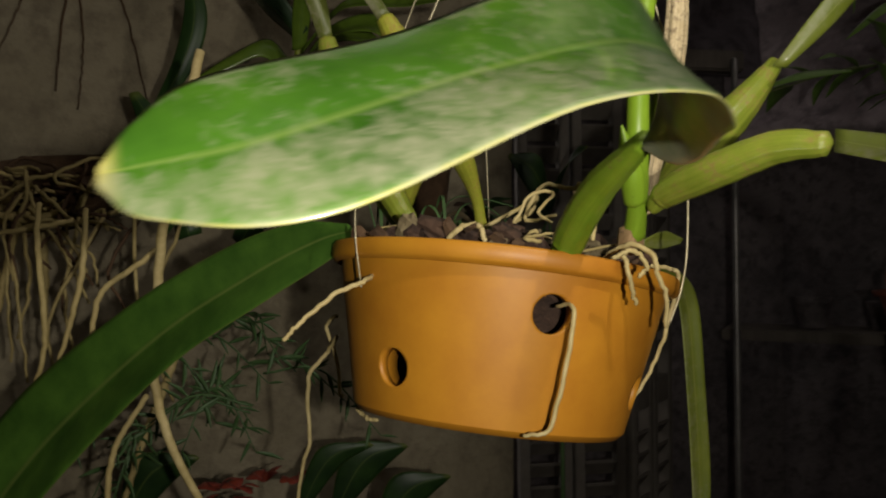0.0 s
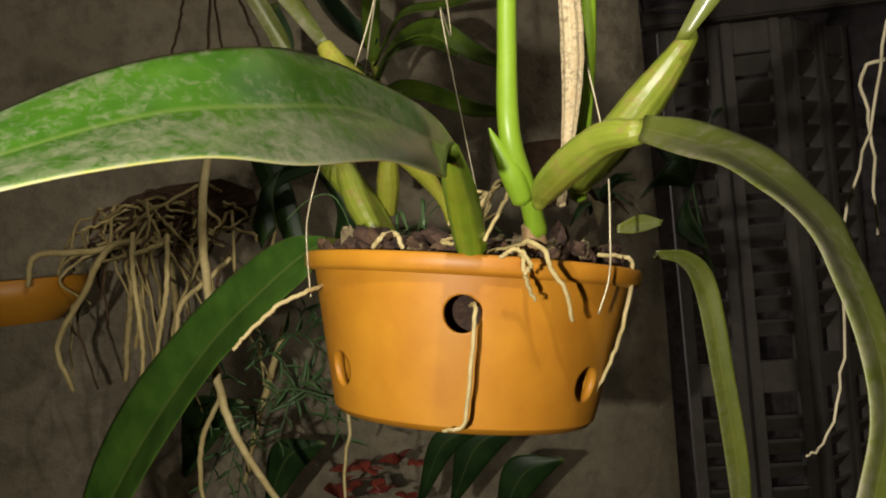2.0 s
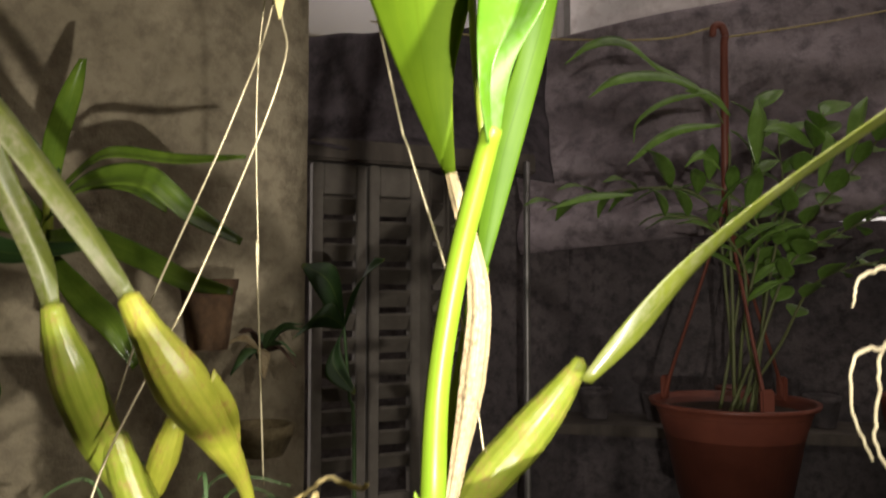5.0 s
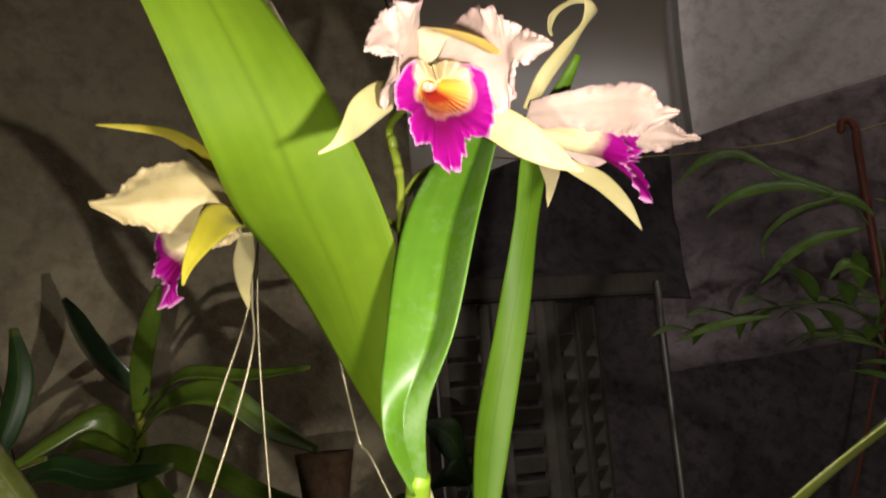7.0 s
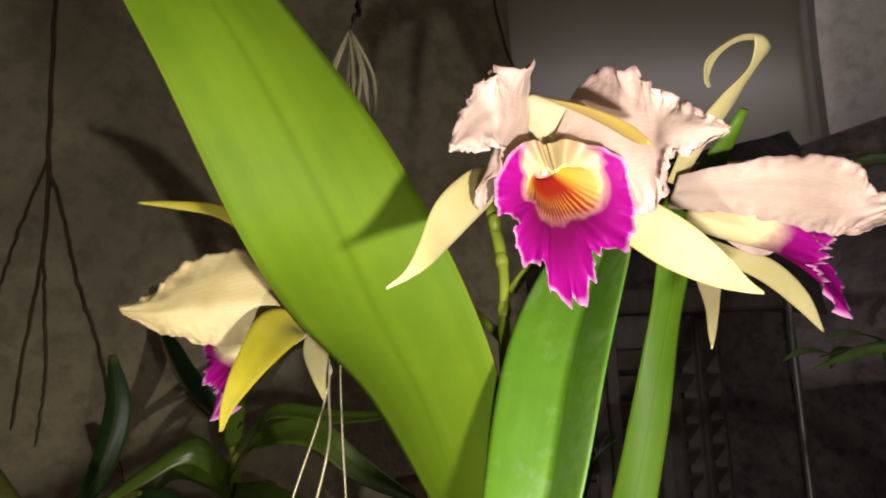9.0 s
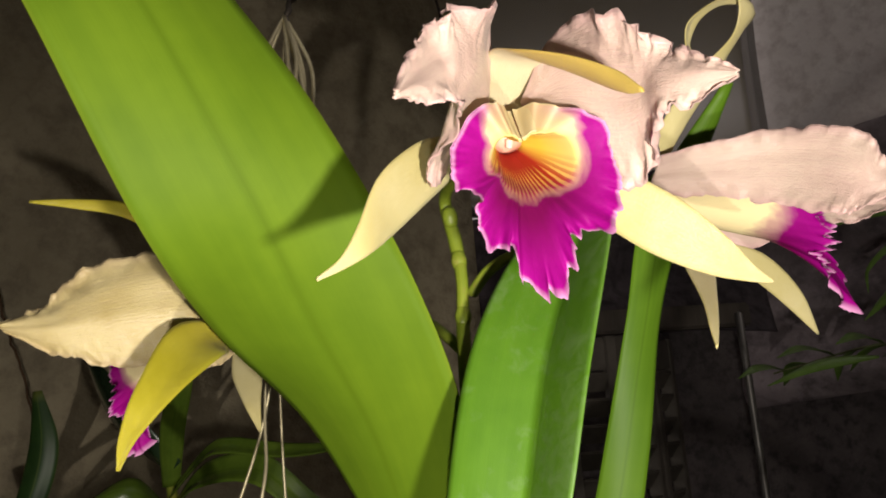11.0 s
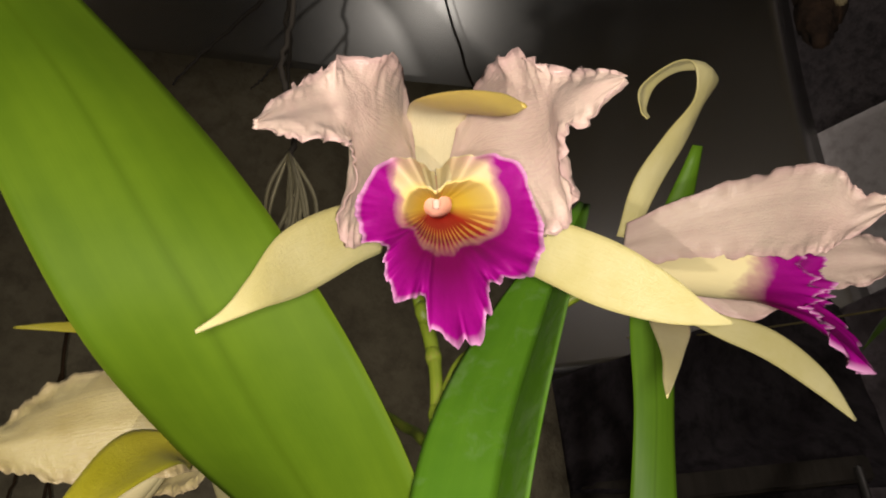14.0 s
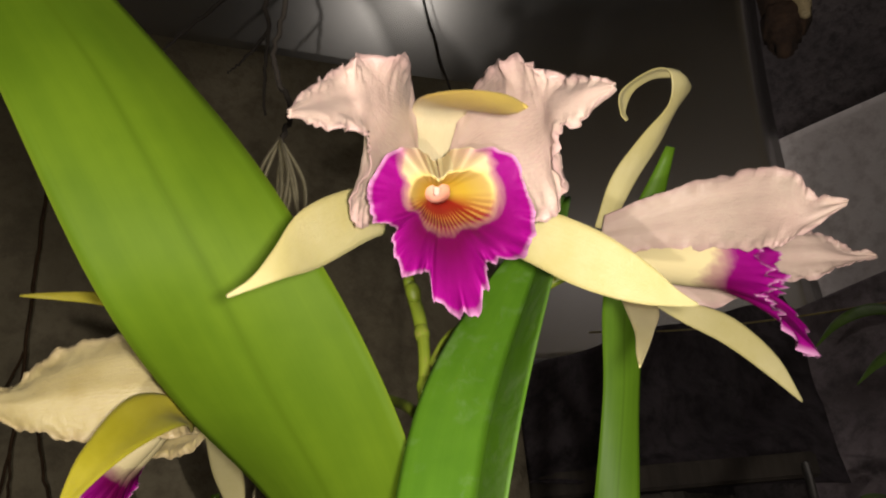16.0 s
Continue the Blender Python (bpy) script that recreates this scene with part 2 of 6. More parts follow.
def petal_mat(name, pale, warm, blush, end=None):
    m, n, l, b = mat(name, 0.36)
    uv, u, v = uv_split(n, l)
    geo = n.new("ShaderNodeTexCoord").outputs["Object"]
    big = noise_tex(n, l, geo, 60, 4)
    vein = noise_tex(n, l, uv, 40, 3, 0.6, (0.35, 1.6, 1))
    c = ramp_of(n, l, big.outputs[0], [(0.35, pale), (0.68, warm)])
    c = mix(n, l, ramp_of(n, l, vein.outputs[0], [(0.45, (0, 0, 0)), (0.75, (0.35, 0.35, 0.35))]), c, blush)
    off = math_node(n, l, "ABSOLUTE", math_node(n, l, "SUBTRACT", v, 0.5))
    c = mix(n, l, ramp_of(n, l, off, [(0.38, (0, 0, 0)), (0.5, (0.45, 0.45, 0.45))]), c, blush)
    if end:
        c = mix(n, l, ramp_of(n, l, u, [(0.34, (0, 0, 0)), (0.5, (1, 1, 1))]), c, end)
    l.new(c, b.inputs["Base Color"])
    b.inputs["Sheen Weight"].default_value = 0.08
    crystal = noise_tex(n, l, geo, 1500, 2, 0.6)
    relief = math_node(n, l, "ADD", vein.outputs[0], math_node(n, l, "MULTIPLY", crystal.outputs[0], 0.75))
    bump(n, l, relief, b, 0.45, 0.0005)
    tr = n.new("ShaderNodeBsdfTranslucent")
    l.new(c, tr.inputs[0])
    ms = n.new("ShaderNodeMixShader")
    ms.inputs[0].default_value = 0.25
    l.new(b.outputs[0], ms.inputs[1])
    l.new(tr.outputs[0], ms.inputs[2])
    l.new(ms.outputs[0], n["Material Output"].inputs[0])
    return m


M_PETAL = petal_mat("petal_blush", (0.60, 0.44, 0.37), (0.68, 0.54, 0.44), (0.54, 0.31, 0.33))
M_SEPAL = petal_mat("sepal_cream", (0.62, 0.55, 0.235), (0.70, 0.63, 0.33), (0.55, 0.46, 0.15))
M_PETAL_CREAM = petal_mat("petal_cream", (0.56, 0.45, 0.185), (0.67, 0.57, 0.28), (0.54, 0.40, 0.27))
M_HOOD = petal_mat("sepal_hood", (0.70, 0.60, 0.36), (0.74, 0.66, 0.44), (0.62, 0.50, 0.26), (0.52, 0.38, 0.08))
M_SEPAL_YELLOW = petal_mat("sepal_yellow", (0.46, 0.40, 0.018), (0.57, 0.50, 0.045), (0.38, 0.33, 0.015))
M_CAP = plain_mat("anther_white", (0.60, 0.42, 0.36), (0.66, 0.50, 0.43), 200, 0.7, 0.1, 0.0003)
M_COLUMN = plain_mat("column_flesh", (0.58, 0.28, 0.20), (0.66, 0.38, 0.28), 200, 0.6, 0.1, 0.0003)


def lip_mat(name, shoulder, crest):
    """Along u: throat, tube, lobes (the outer skin counts from 2). Across v: 0.5 is the floor of the lip, 0 and 1 its upper edges."""
    m, n, l, b = mat(name, 0.6, 0.0, 0.12)
    uv, u, v = uv_split(n, l)
    outer = math_node(n, l, "GREATER_THAN", u, 1.5)
    s = math_node(n, l, "SUBTRACT", u, math_node(n, l, "MULTIPLY", outer, 2.0))
    fine = noise_tex(n, l, uv, 26, 4, 0.6, (0.4, 2.6, 1))
    soft = noise_tex(n, l, uv, 6, 3, 0.6, (1.0, 1.6, 1))
    side = math_node(n, l, "ABSOLUTE", math_node(n, l, "SUBTRACT", v, 0.5))
    magenta = ramp_of(n, l, fine.outputs[0], [(0.25, (0.265, 0.001, 0.175)), (0.78, (0.325, 0.002, 0.218))])
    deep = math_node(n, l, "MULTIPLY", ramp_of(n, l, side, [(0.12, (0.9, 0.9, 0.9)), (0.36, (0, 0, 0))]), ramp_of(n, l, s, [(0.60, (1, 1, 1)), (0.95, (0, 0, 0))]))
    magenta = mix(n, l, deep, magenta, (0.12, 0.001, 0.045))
    edge = ramp_of(n, l, s, [(0.95, (0, 0, 0)), (1.0, (0.8, 0.8, 0.8))])
    magenta = mix(n, l, edge, magenta, (0.68, 0.36, 0.57))
    yellow = mix(n, l, ramp_of(n, l, s, [(0.28, (0, 0, 0)), (0.60, (1, 1, 1))]), (0.80, 0.62, 0.07), (0.70, 0.54, 0.30))
    yellow = mix(n, l, math_node(n, l, "MULTIPLY", ramp_of(n, l, s, [(0.7, (0, 0, 0)), (1.0, (0.8, 0.8, 0.8))]), ramp_of(n, l, side, [(0.40, (1, 1, 1)), (0.46, (0, 0, 0))])), yellow, (0.72, 0.42, 0.42))
    wave = math_node(n, l, "SINE", math_node(n, l, "ADD", math_node(n, l, "MULTIPLY", v, 270.0), math_node(n, l, "MULTIPLY", soft.outputs[0], 4.0)))
    stripe = ramp_of(n, l, math_node(n, l, "ADD", math_node(n, l, "ADD", wave, 2.55), math_node(n, l, "MULTIPLY", s, -5.2)), [(-0.0, (0, 0, 0)), (0.35, (1, 1, 1))])
    stripe = math_node(n, l, "ADD", stripe, ramp_of(n, l, s, [(0.24, (1, 1, 1)), (0.36, (0, 0, 0))]))
    stripe.node.use_clamp = True
    reds = mix(n, l, stripe, (0.74, 0.42, 0.10), (0.40, 0.030, 0.018))
    low = ramp_of(n, l, side, [(0.19, (1, 1, 1)), (0.28, (0, 0, 0))])
    zone = math_node(n, l, "MULTIPLY", low, ramp_of(n, l, s, [(0.46, (1, 1, 1)), (0.53, (0, 0, 0))]))
    inner = mix(n, l, zone, yellow, reds)
    inner = mix(n, l, outer, inner, (0.72, 0.62, 0.34))
    up1 = math_node(n, l, "MULTIPLY", ramp_of(n, l, side, [(0.16, (0, 0, 0)), (0.33, (1, 1, 1))]), shoulder)
    up2 = math_node(n, l, "MULTIPLY", ramp_of(n, l, side, [(0.33, (0, 0, 0)), (0.42, (1, 1, 1))]), crest)
    reach = math_node(n, l, "ADD", math_node(n, l, "ADD", s, up1), math_node(n, l, "ADD", math_node(n, l, "ADD", up2, math_node(n, l, "MULTIPLY", math_node(n, l, "SUBTRACT", v, 0.5), 0.10)), math_node(n, l, "MULTIPLY", soft.outputs[0], 0.17)))
    reach = math_node(n, l, "ADD", reach, math_node(n, l, "MULTIPLY", low, 0.07))
    c = mix(n, l, ramp_of(n, l, reach, [(0.51, (0, 0, 0)), (0.58, (0.55, 0.55, 0.55)), (0.71, (1, 1, 1))]), inner, magenta)
    l.new(c, b.inputs["Base Color"])
    bump(n, l, noise_tex(n, l, n.new("ShaderNodeTexCoord").outputs["Object"], 700, 3).outputs[0], b, 0.2, 0.0004)
    tr = n.new("ShaderNodeBsdfTranslucent")
    l.new(c, tr.inputs[0])
    ms = n.new("ShaderNodeMixShader")
    ms.inputs[0].default_value = 0.2
    l.new(b.outputs[0], ms.inputs[1])
    l.new(tr.outputs[0], ms.inputs[2])
    l.new(ms.outputs[0], n["Material Output"].inputs[0])
    return m


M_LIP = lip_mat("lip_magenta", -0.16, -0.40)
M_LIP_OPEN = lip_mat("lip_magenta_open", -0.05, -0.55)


def wall_mat(name, a, b_col, stain_relief, scale=3.0, rough=0.9, relief=0.012):
    m, n, l, b = mat(name, rough, 0, 0.3)
    geo = n.new("ShaderNodeTexCoord").outputs["Object"]
    t1 = noise_tex(n, l, geo, scale, 8, 0.7)
    t2 = noise_tex(n, l, geo, scale * 9, 6, 0.65)
    vor = n.new("ShaderNodeTexVoronoi")
    vor.feature, vor.inputs["Scale"].default_value = "DISTANCE_TO_EDGE", scale * 1.3
    warp = mix(n, l, 0.25, geo, t1.outputs["Color"], "ADD")
    l.new(warp, vor.inputs["Vector"])
    c = ramp_of(n, l, t1.outputs[0], [(0.38, a), (0.62, b_col)])
    # blotches: stains, with contrast raised to stand in for the shading of bumps
    c = mix(n, l, ramp_of(n, l, t2.outputs[0], [(0.46, (0, 0, 0)), (0.66, (0.75, 0.75, 0.75))]), c, stain_relief)
    c = mix(n, l, ramp_of(n, l, vor.outputs[0], [(0.0, (0.22, 0.22, 0.22)), (0.02, (0, 0, 0))]), c, stain_relief)
    l.new(c, b.inputs["Base Color"])
    h = math_node(n, l, "ADD", t1.outputs[0], math_node(n, l, "MULTIPLY", t2.outputs[0], 0.35))
    bump(n, l, h, b, 0.7, relief)
    return m


M_PLASTER = wall_mat("old_plaster", (0.33, 0.285, 0.185), (0.43, 0.375, 0.255), (0.22, 0.185, 0.125), 2.6, 0.85, 0.03)
M_STONE = wall_mat("dark_stone", (0.075, 0.066, 0.068), (0.145, 0.125, 0.125), (0.04, 0.035, 0.038), 3.4, 0.9, 0.03)
M_WHITEWASH = wall_mat("worn_whitewash", (0.80, 0.74, 0.71), (0.87, 0.83, 0.80), (0.60, 0.54, 0.51), 2.4, 0.9)
M_CLOTH = wall_mat("dark_cloth", (0.22, 0.182, 0.194), (0.42, 0.358, 0.376), (0.11, 0.094, 0.104), 2.0, 0.85, 0.02)
# darker copy of the cloth: the shadow over the shutters is in its colour
M_CLOTH_SHADED = wall_mat("shaded_cloth", (0.055, 0.046, 0.052), (0.11, 0.092, 0.102), (0.03, 0.026, 0.03), 2.5, 0.9, 0.02)
M_SHUTTER = plain_mat("shutter_paint", (0.10, 0.088, 0.072), (0.17, 0.152, 0.125), 25, 0.6, 0.3, 0.002)
M_SHEET = plain_mat("grey_sheet", (0.60, 0.595, 0.59), (0.68, 0.675, 0.67), 1.6, 0.25, 0.02, 0.002, 0.95, spec=1.0)
M_GROUND = wall_mat("patio_ground", (0.06, 0.055, 0.05), (0.12, 0.11, 0.095), (0.03, 0.03, 0.026), 2.5, 0.9)
M_TIMBER = plain_mat("weathered_timber", (0.05, 0.042, 0.035), (0.12, 0.10, 0.08), 30, 0.8, 0.5, 0.003, 0, (1, 1, 0.1))


# ---- building helpers ----
def spline(pts, n):
    """n points along a smooth curve through the control points."""
    p = [Vector(q) for q in pts]
    p = [2 * p[0] - p[1]] + p + [2 * p[-1] - p[-2]]
    segs, out = len(p) - 3, []
    for i in range(n):
        s = i / (n - 1) * segs
        k = min(int(s), segs - 1)
        f = s - k
        a, b, c, d = p[k:k + 4]
        out.append(0.5 * (2 * b + (c - a) * f + (2 * a - 5 * b + 4 * c - d) * f * f + (3 * b - a - 3 * c + d) * f ** 3))
    return out


def lerp_list(vals, n):
    return [max(p.x, 1e-5) for p in spline([(v, 0, 0) for v in vals], n)]


def mesh_of(name, verts, faces, uvs=None, smooth=True):
    me = bpy.data.meshes.new(name)
    me.from_pydata([tuple(v) for v in verts], [], faces)
    if uvs:
        layer = me.uv_layers.new(name="UVMap")
        for loop in me.loops:
            layer.data[loop.index].uv = uvs[loop.vertex_index]
    if smooth:
        for poly in me.polygons:
            poly.use_smooth = True
    me.update()
    return me


def part(name, me, material, parent=None, label="", kind=""):
    ob = new(name, me)
    if material is not None and not me.materials:
        me.materials.append(material)
    ob.parent = parent
    if parent is not None:
        ob.matrix_parent_inverse = parent.matrix_world.inverted()
    return tagged(ob, label, kind=kind)


def thing(name, base, label, category, group="", kind=""):
    ob = new(name)
    ob.empty_display_size = 0.02
    ob.location = base
    ob.matrix_world = Matrix.Translation(base)
    return tagged(ob, label, category, group, kind)


def tube(pts, radii, rings=24, segs=10, ridges=0, ridge=0.0, wobble=0.0, seed=0, caps=True):
    """A round, tapering, optionally ribbed and crooked rod along a curve, rounded off at its ends."""
    rnd = random.Random(seed)
    line = spline(pts, rings)
    rad = lerp_list(list(radii), rings)
    if wobble:
        for i in range(1, rings - 1):
            line[i] = line[i] + Vector([rnd.uniform(-wobble, wobble) for _ in range(3)])
    verts, faces, uvs = [], [], []
    tangent = (line[1] - line[0]).normalized()
    side = tangent.orthogonal().normalized()
    for i, c in enumerate(line):
        t = (line[min(i + 1, rings - 1)] - line[max(i - 1, 0)]).normalized()
        side = (side - t * side.dot(t)).normalized()
        other = t.cross(side)
        for k in range(segs):
            a = 2 * math.pi * k / segs
            r = rad[i] * (1 + ridge * math.cos(ridges * a + 0.6 * math.sin(3.0 * i / rings)))
            verts.append(c + side * (math.cos(a) * r) + other * (math.sin(a) * r))
            uvs.append((i / (rings - 1), k / segs))
    for i in range(rings - 1):
        for k in range(segs):
            a, b = i * segs + k, i * segs + (k + 1) % segs
            faces.append((a, b, b + segs, a + segs))
    if caps:
        for i, sign in ((0, -1), (rings - 1, 1)):
            t = (line[1] - line[0]).normalized() if i == 0 else (line[-1] - line[-2]).normalized()
            verts.append(line[i] + t * (sign * rad[i] * 0.6))
            uvs.append((i / (rings - 1), 0.5))
            top = len(verts) - 1
            for k in range(segs):
                a, b = i * segs + k, i * segs + (k + 1) % segs
                faces.append((b, a, top) if i == 0 else (a, b, top))
    return mesh_of("rod", verts, faces, uvs)


def blade(stations, n=36, m=14, fold=0.12, thick=0.0012, ruffle=0.0, waves=9.0, seed=0, crease=0.0, cup=0.0):
    """A leaf or petal: stations give the middle and the half-width vector; fold sinks the midrib, cup bows the section,
    ruffle waves the margins; it has thickness and closed margins."""
    rnd = random.Random(seed)
    ph = [rnd.uniform(0, 6.28) for _ in range(6)]
    mid = spline([s[0] for s in stations], n)
    half = spline([s[1] for s in stations], n)
    rows = []
    for i in range(n):
        t = (mid[min(i + 1, n - 1)] - mid[max(i - 1, 0)]).normalized()
        h = half[i]
        w = max(h.length, 1e-5)
        nor = t.cross(h)
        nor = nor.normalized() if nor.length > 1e-9 else Vector((0, 0, 1))
        u = i / (n - 1)
        row = []
        for k in range(m + 1):
            s = -1 + 2 * k / m
            z = -fold * w * ((1 - abs(s)) ** crease if crease else (1 - s * s) ** 2) + cup * w * s * s
            edge = abs(s) ** 3
            if ruffle:
                a = ruffle * edge * min(1.0, 3.5 * u) * min(1.0, 4 * (1 - u) + 0.25)
                q = Vector((u * waves * 1.6, s * 1.2 + seed * 3.7, ph[0]))
                z += a * (2.2 * noise.noise(q) + 1.4 * noise.noise(q * 2.7) + 0.7 * noise.noise(q * 6.1))
                z += 1.1 * ruffle * noise.noise(Vector((u * 3.0, s * 2.0, ph[1] + seed)))
                out = 0.9 * a * (noise.noise(q * 1.5 + Vector((9, 0, 0))) + 0.7 * noise.noise(q * 3.3) + 0.35 * noise.noise(q * 7.0)) / w
            else:
                out = 0.0
                z += 0.012 * w * math.sin(9 * u + 3 * s + ph[4])
            row.append((mid[i] + h * (s * (1 + out)) + nor * z, nor, (u, k / m)))
        rows.append(row)
    verts, uvs, faces = [], [], []
    for sign in (0.5, -0.5):
        for row in rows:
            for k, (p, nor, uv) in enumerate(row):
                e = 1 - 0.75 * abs(-1 + 2 * k / m) ** 4
                verts.append(p + nor * (thick * sign * e))
                uvs.append(uv)
    size = n * (m + 1)
    idx = lambda layer, i, k: layer * size + i * (m + 1) + k
    for i in range(n - 1):
        for k in range(m):
            faces.append((idx(0, i, k), idx(0, i, k + 1), idx(0, i + 1, k + 1), idx(0, i + 1, k)))
            faces.append((idx(1, i, k), idx(1, i + 1, k), idx(1, i + 1, k + 1), idx(1, i, k + 1)))
        for k in (0, m):
            q = (idx(0, i, k), idx(0, i + 1, k), idx(1, i + 1, k), idx(1, i, k))
            faces.append(q if k == 0 else q[::-1])
    for i in (0, n - 1):
        for k in range(m):
            q = (idx(0, i, k), idx(1, i, k), idx(1, i, k + 1), idx(0, i, k + 1))
            faces.append(q if i == 0 else q[::-1])
    return mesh_of("blade", verts, faces, uvs)


def strip(pts, widths, across, n=20, m=6, **kw):
    """A blade from a middle line, half widths and the direction across."""
    a = Vector(across).normalized()
    return blade([(p, tuple(a * w)) for p, w in zip(pts, widths)], n, m, **kw)


# lobes of a lip: degrees round the tube (0 down, plus to the lip's right), radius and reach forward in millimetres
LOBES_EVEN = ((0, 24.5, 21.0), (15, 23.5, 20.0), (22, 15.5, 14.0), (38, 18.0, 12.0), (58, 20.5, 9.5), (80, 19.5, 6.5), (110, 20.5, 4.5), (135, 18.5, 2.5), (155, 14.5, -4.0), (174, 8.5, -15.0))
LOBES_EVEN = tuple((-d, r, a) for d, r, a in LOBES_EVEN[:0:-1]) + LOBES_EVEN
LOBES_FRONT = (
    (-174, 10.0, -15), (-160, 13.4, -9), (-146, 15.2, -4), (-132, 18.6, 1), (-119, 20.8, 3), (-102, 21.3, 4), (-85, 21.6, 6), (-65, 23.1, 9), (-52, 22.1, 12),
    (-41, 18.0, 13), (-31, 17.4, 14), (-24, 21.0, 17), (-16, 24.8, 20), (-4, 25.5, 21), (9, 23.0, 20), (15, 17.2, 17), (22, 16.6, 14.5), (31, 18.7, 13.5),
    (42, 17.7, 12), (54, 15.5, 11), (64, 13.0, 8), (70, 13.8, 6), (77, 17.1, 6.5), (93, 17.6, 5.5), (112, 17.6, 4), (129, 17.6, 2.5), (143, 16.4, -1), (156, 14.2, -6), (165, 12.0, -11), (174, 9.5, -15))


def along(lobes, a):
    """Radius and reach of a lip's margin at a degrees."""
    for p, q in zip(lobes, lobes[1:]):
        if a <= q[0]:
            f = min(1.0, max(0.0, (a - p[0]) / (q[0] - p[0])))
            f = f * f * (3 - 2 * f)
            return p[1] * (1 - f) + q[1] * f, p[2] * (1 - f) + q[2] * f
    return lobes[-1][1:]


def lip_mesh(base, forward, up, size=1.0, seed=0, drop=1.0, flare=1.0, length=0.0225, side_reach=0.0, widen=1.0, ruff=1.0, lean=0.0, lobes=LOBES_EVEN, funnel=False):
    """The lip: a tube round the column that opens into two broad side lobes and a frilled, notched middle lobe."""
    rnd = random.Random(seed)
    ph = [rnd.uniform(0, 6.28) for _ in range(4)]
    f = Vector(forward).normalized()
    u_ = Vector(up)
    u_ = (u_ - f * u_.dot(f)).normalized()
    r_ = f.cross(u_)
    n, m = 44, 260
    verts, uvs, faces = [], [], []
    for layer in (0, 1):
        for i in range(n):
            s = i / (n - 1)
            for k in range(m + 1):
                v = k / m
                th = (v - 0.5) * 2 * radians(179 if funnel else 174)
                deg = min(174.0, abs(math.degrees(th)))
                deg *= widen + (1 - widen) * deg / 174
                radius, reach = along(lobes, math.copysign(deg, th))
                mouth = 0.0066 + 0.0010 * (deg / 174) ** 2 + 0.0022 * math.sin(radians(deg))
                if funnel:
                    wide = 1 / (1 + math.exp((62 - deg) / 9))
                    mouth = 0.0062 * (1 - wide) + 0.00052 * radius * wide
                mouth *= 1 - lean * math.sin(th)
                jag = 1 + 0.07 * noise.noise(Vector((th * 3.0, ph[1], seed))) + 0.05 * noise.noise(Vector((th * 9.0, ph[1], seed))) + 0.018 * noise.noise(Vector((th * 23.0, ph[0], seed))) + 0.008 * noise.noise(Vector((th * 41.0, ph[2], seed)))
                calm = 1 / (1 + math.exp((deg - 112) / 8)) if funnel else 1.0
                margin = max(0.0, (s - 0.45) / 0.55) ** 4
                outer = mouth + (radius * 0.001 * (1 + (jag - 1) * margin * calm) - mouth) * (flare + (1 - flare) * math.exp(-(deg / 34) ** 4))
                ahead = reach * 0.001 * drop
                tube_len = length + 0.002 * math.cos(th)
                ahead += side_reach * math.exp(-((deg - 85) / 45) ** 2)
                if s < 0.45:
                    q = s / 0.45
                    fw, rad = tube_len * q, 0.0012 + (mouth - 0.0012) * q ** (1.4 if funnel else 0.4)
                else:
                    q = (s - 0.45) / 0.55
                    fw = tube_len + ahead * (1 - (1 - q) ** (1.15 if funnel else 1.5))
                    rad = mouth + (outer - mouth) * q ** (1.05 if funnel else 1.25)
                frill = max(0.0, (s - 0.70) / 0.30) ** 2.6 * (0.35 + 0.65 / (1 + math.exp((deg - 72) / 9)))
                wave = noise.noise(Vector((th * 6.0, ph[2], seed + 0.5))) + 0.9 * noise.noise(Vector((th * 15.0, ph[3], seed + 0.5))) + 0.5 * noise.noise(Vector((th * 34.0, ph[1], seed + 0.5)))
                fw += 0.0062 * frill * wave * ruff * calm
                fw -= 0.0006 * layer * (1 - 0.7 * frill)
                rad += 0.0004 * layer * (1 - 0.7 * frill)
                p = Vector(base) + (f * fw + r_ * (math.sin(th) * rad) - u_ * (math.cos(th) * rad)) * size
                verts.append(p)
                uvs.append((s + 2 * layer, v))
    size_ = n * (m + 1)
    for i in range(n - 1):
        for k in range(m):
            a, b = i * (m + 1) + k, i * (m + 1) + k + 1
            faces.append((a, b, b + m + 1, a + m + 1))
            faces.append((size_ + a, size_ + a + m + 1, size_ + b + m + 1, size_ + b))
    return mesh_of("lip", verts, faces, uvs)


def lathe(profile, segs=72):
    """A turned body from (radius, height) pairs going up the outside and down the inside."""
    verts, faces = [], []
    for r, z in profile:
        for k in range(segs):
            a = 2 * math.pi * k / segs
            verts.append((r * math.cos(a), r * math.sin(a), z))
    for i in range(len(profile) - 1):
        for k in range(segs):
            a, b = i * segs + k, i * segs + (k + 1) % segs
            faces.append((a, b, b + segs, a + segs))
    return verts, faces


def box_mesh(size, bevel=0.0, segs=2):
    bm = bmesh.new()
    bmesh.ops.create_cube(bm, size=1.0, matrix=Matrix.Diagonal((*size, 1)))
    if bevel:
        bmesh.ops.bevel(bm, geom=bm.edges[:], offset=bevel, segments=segs, affect="EDGES")
    me = bpy.data.meshes.new("box")
    bm.to_mesh(me)
    bm.free()
    return me


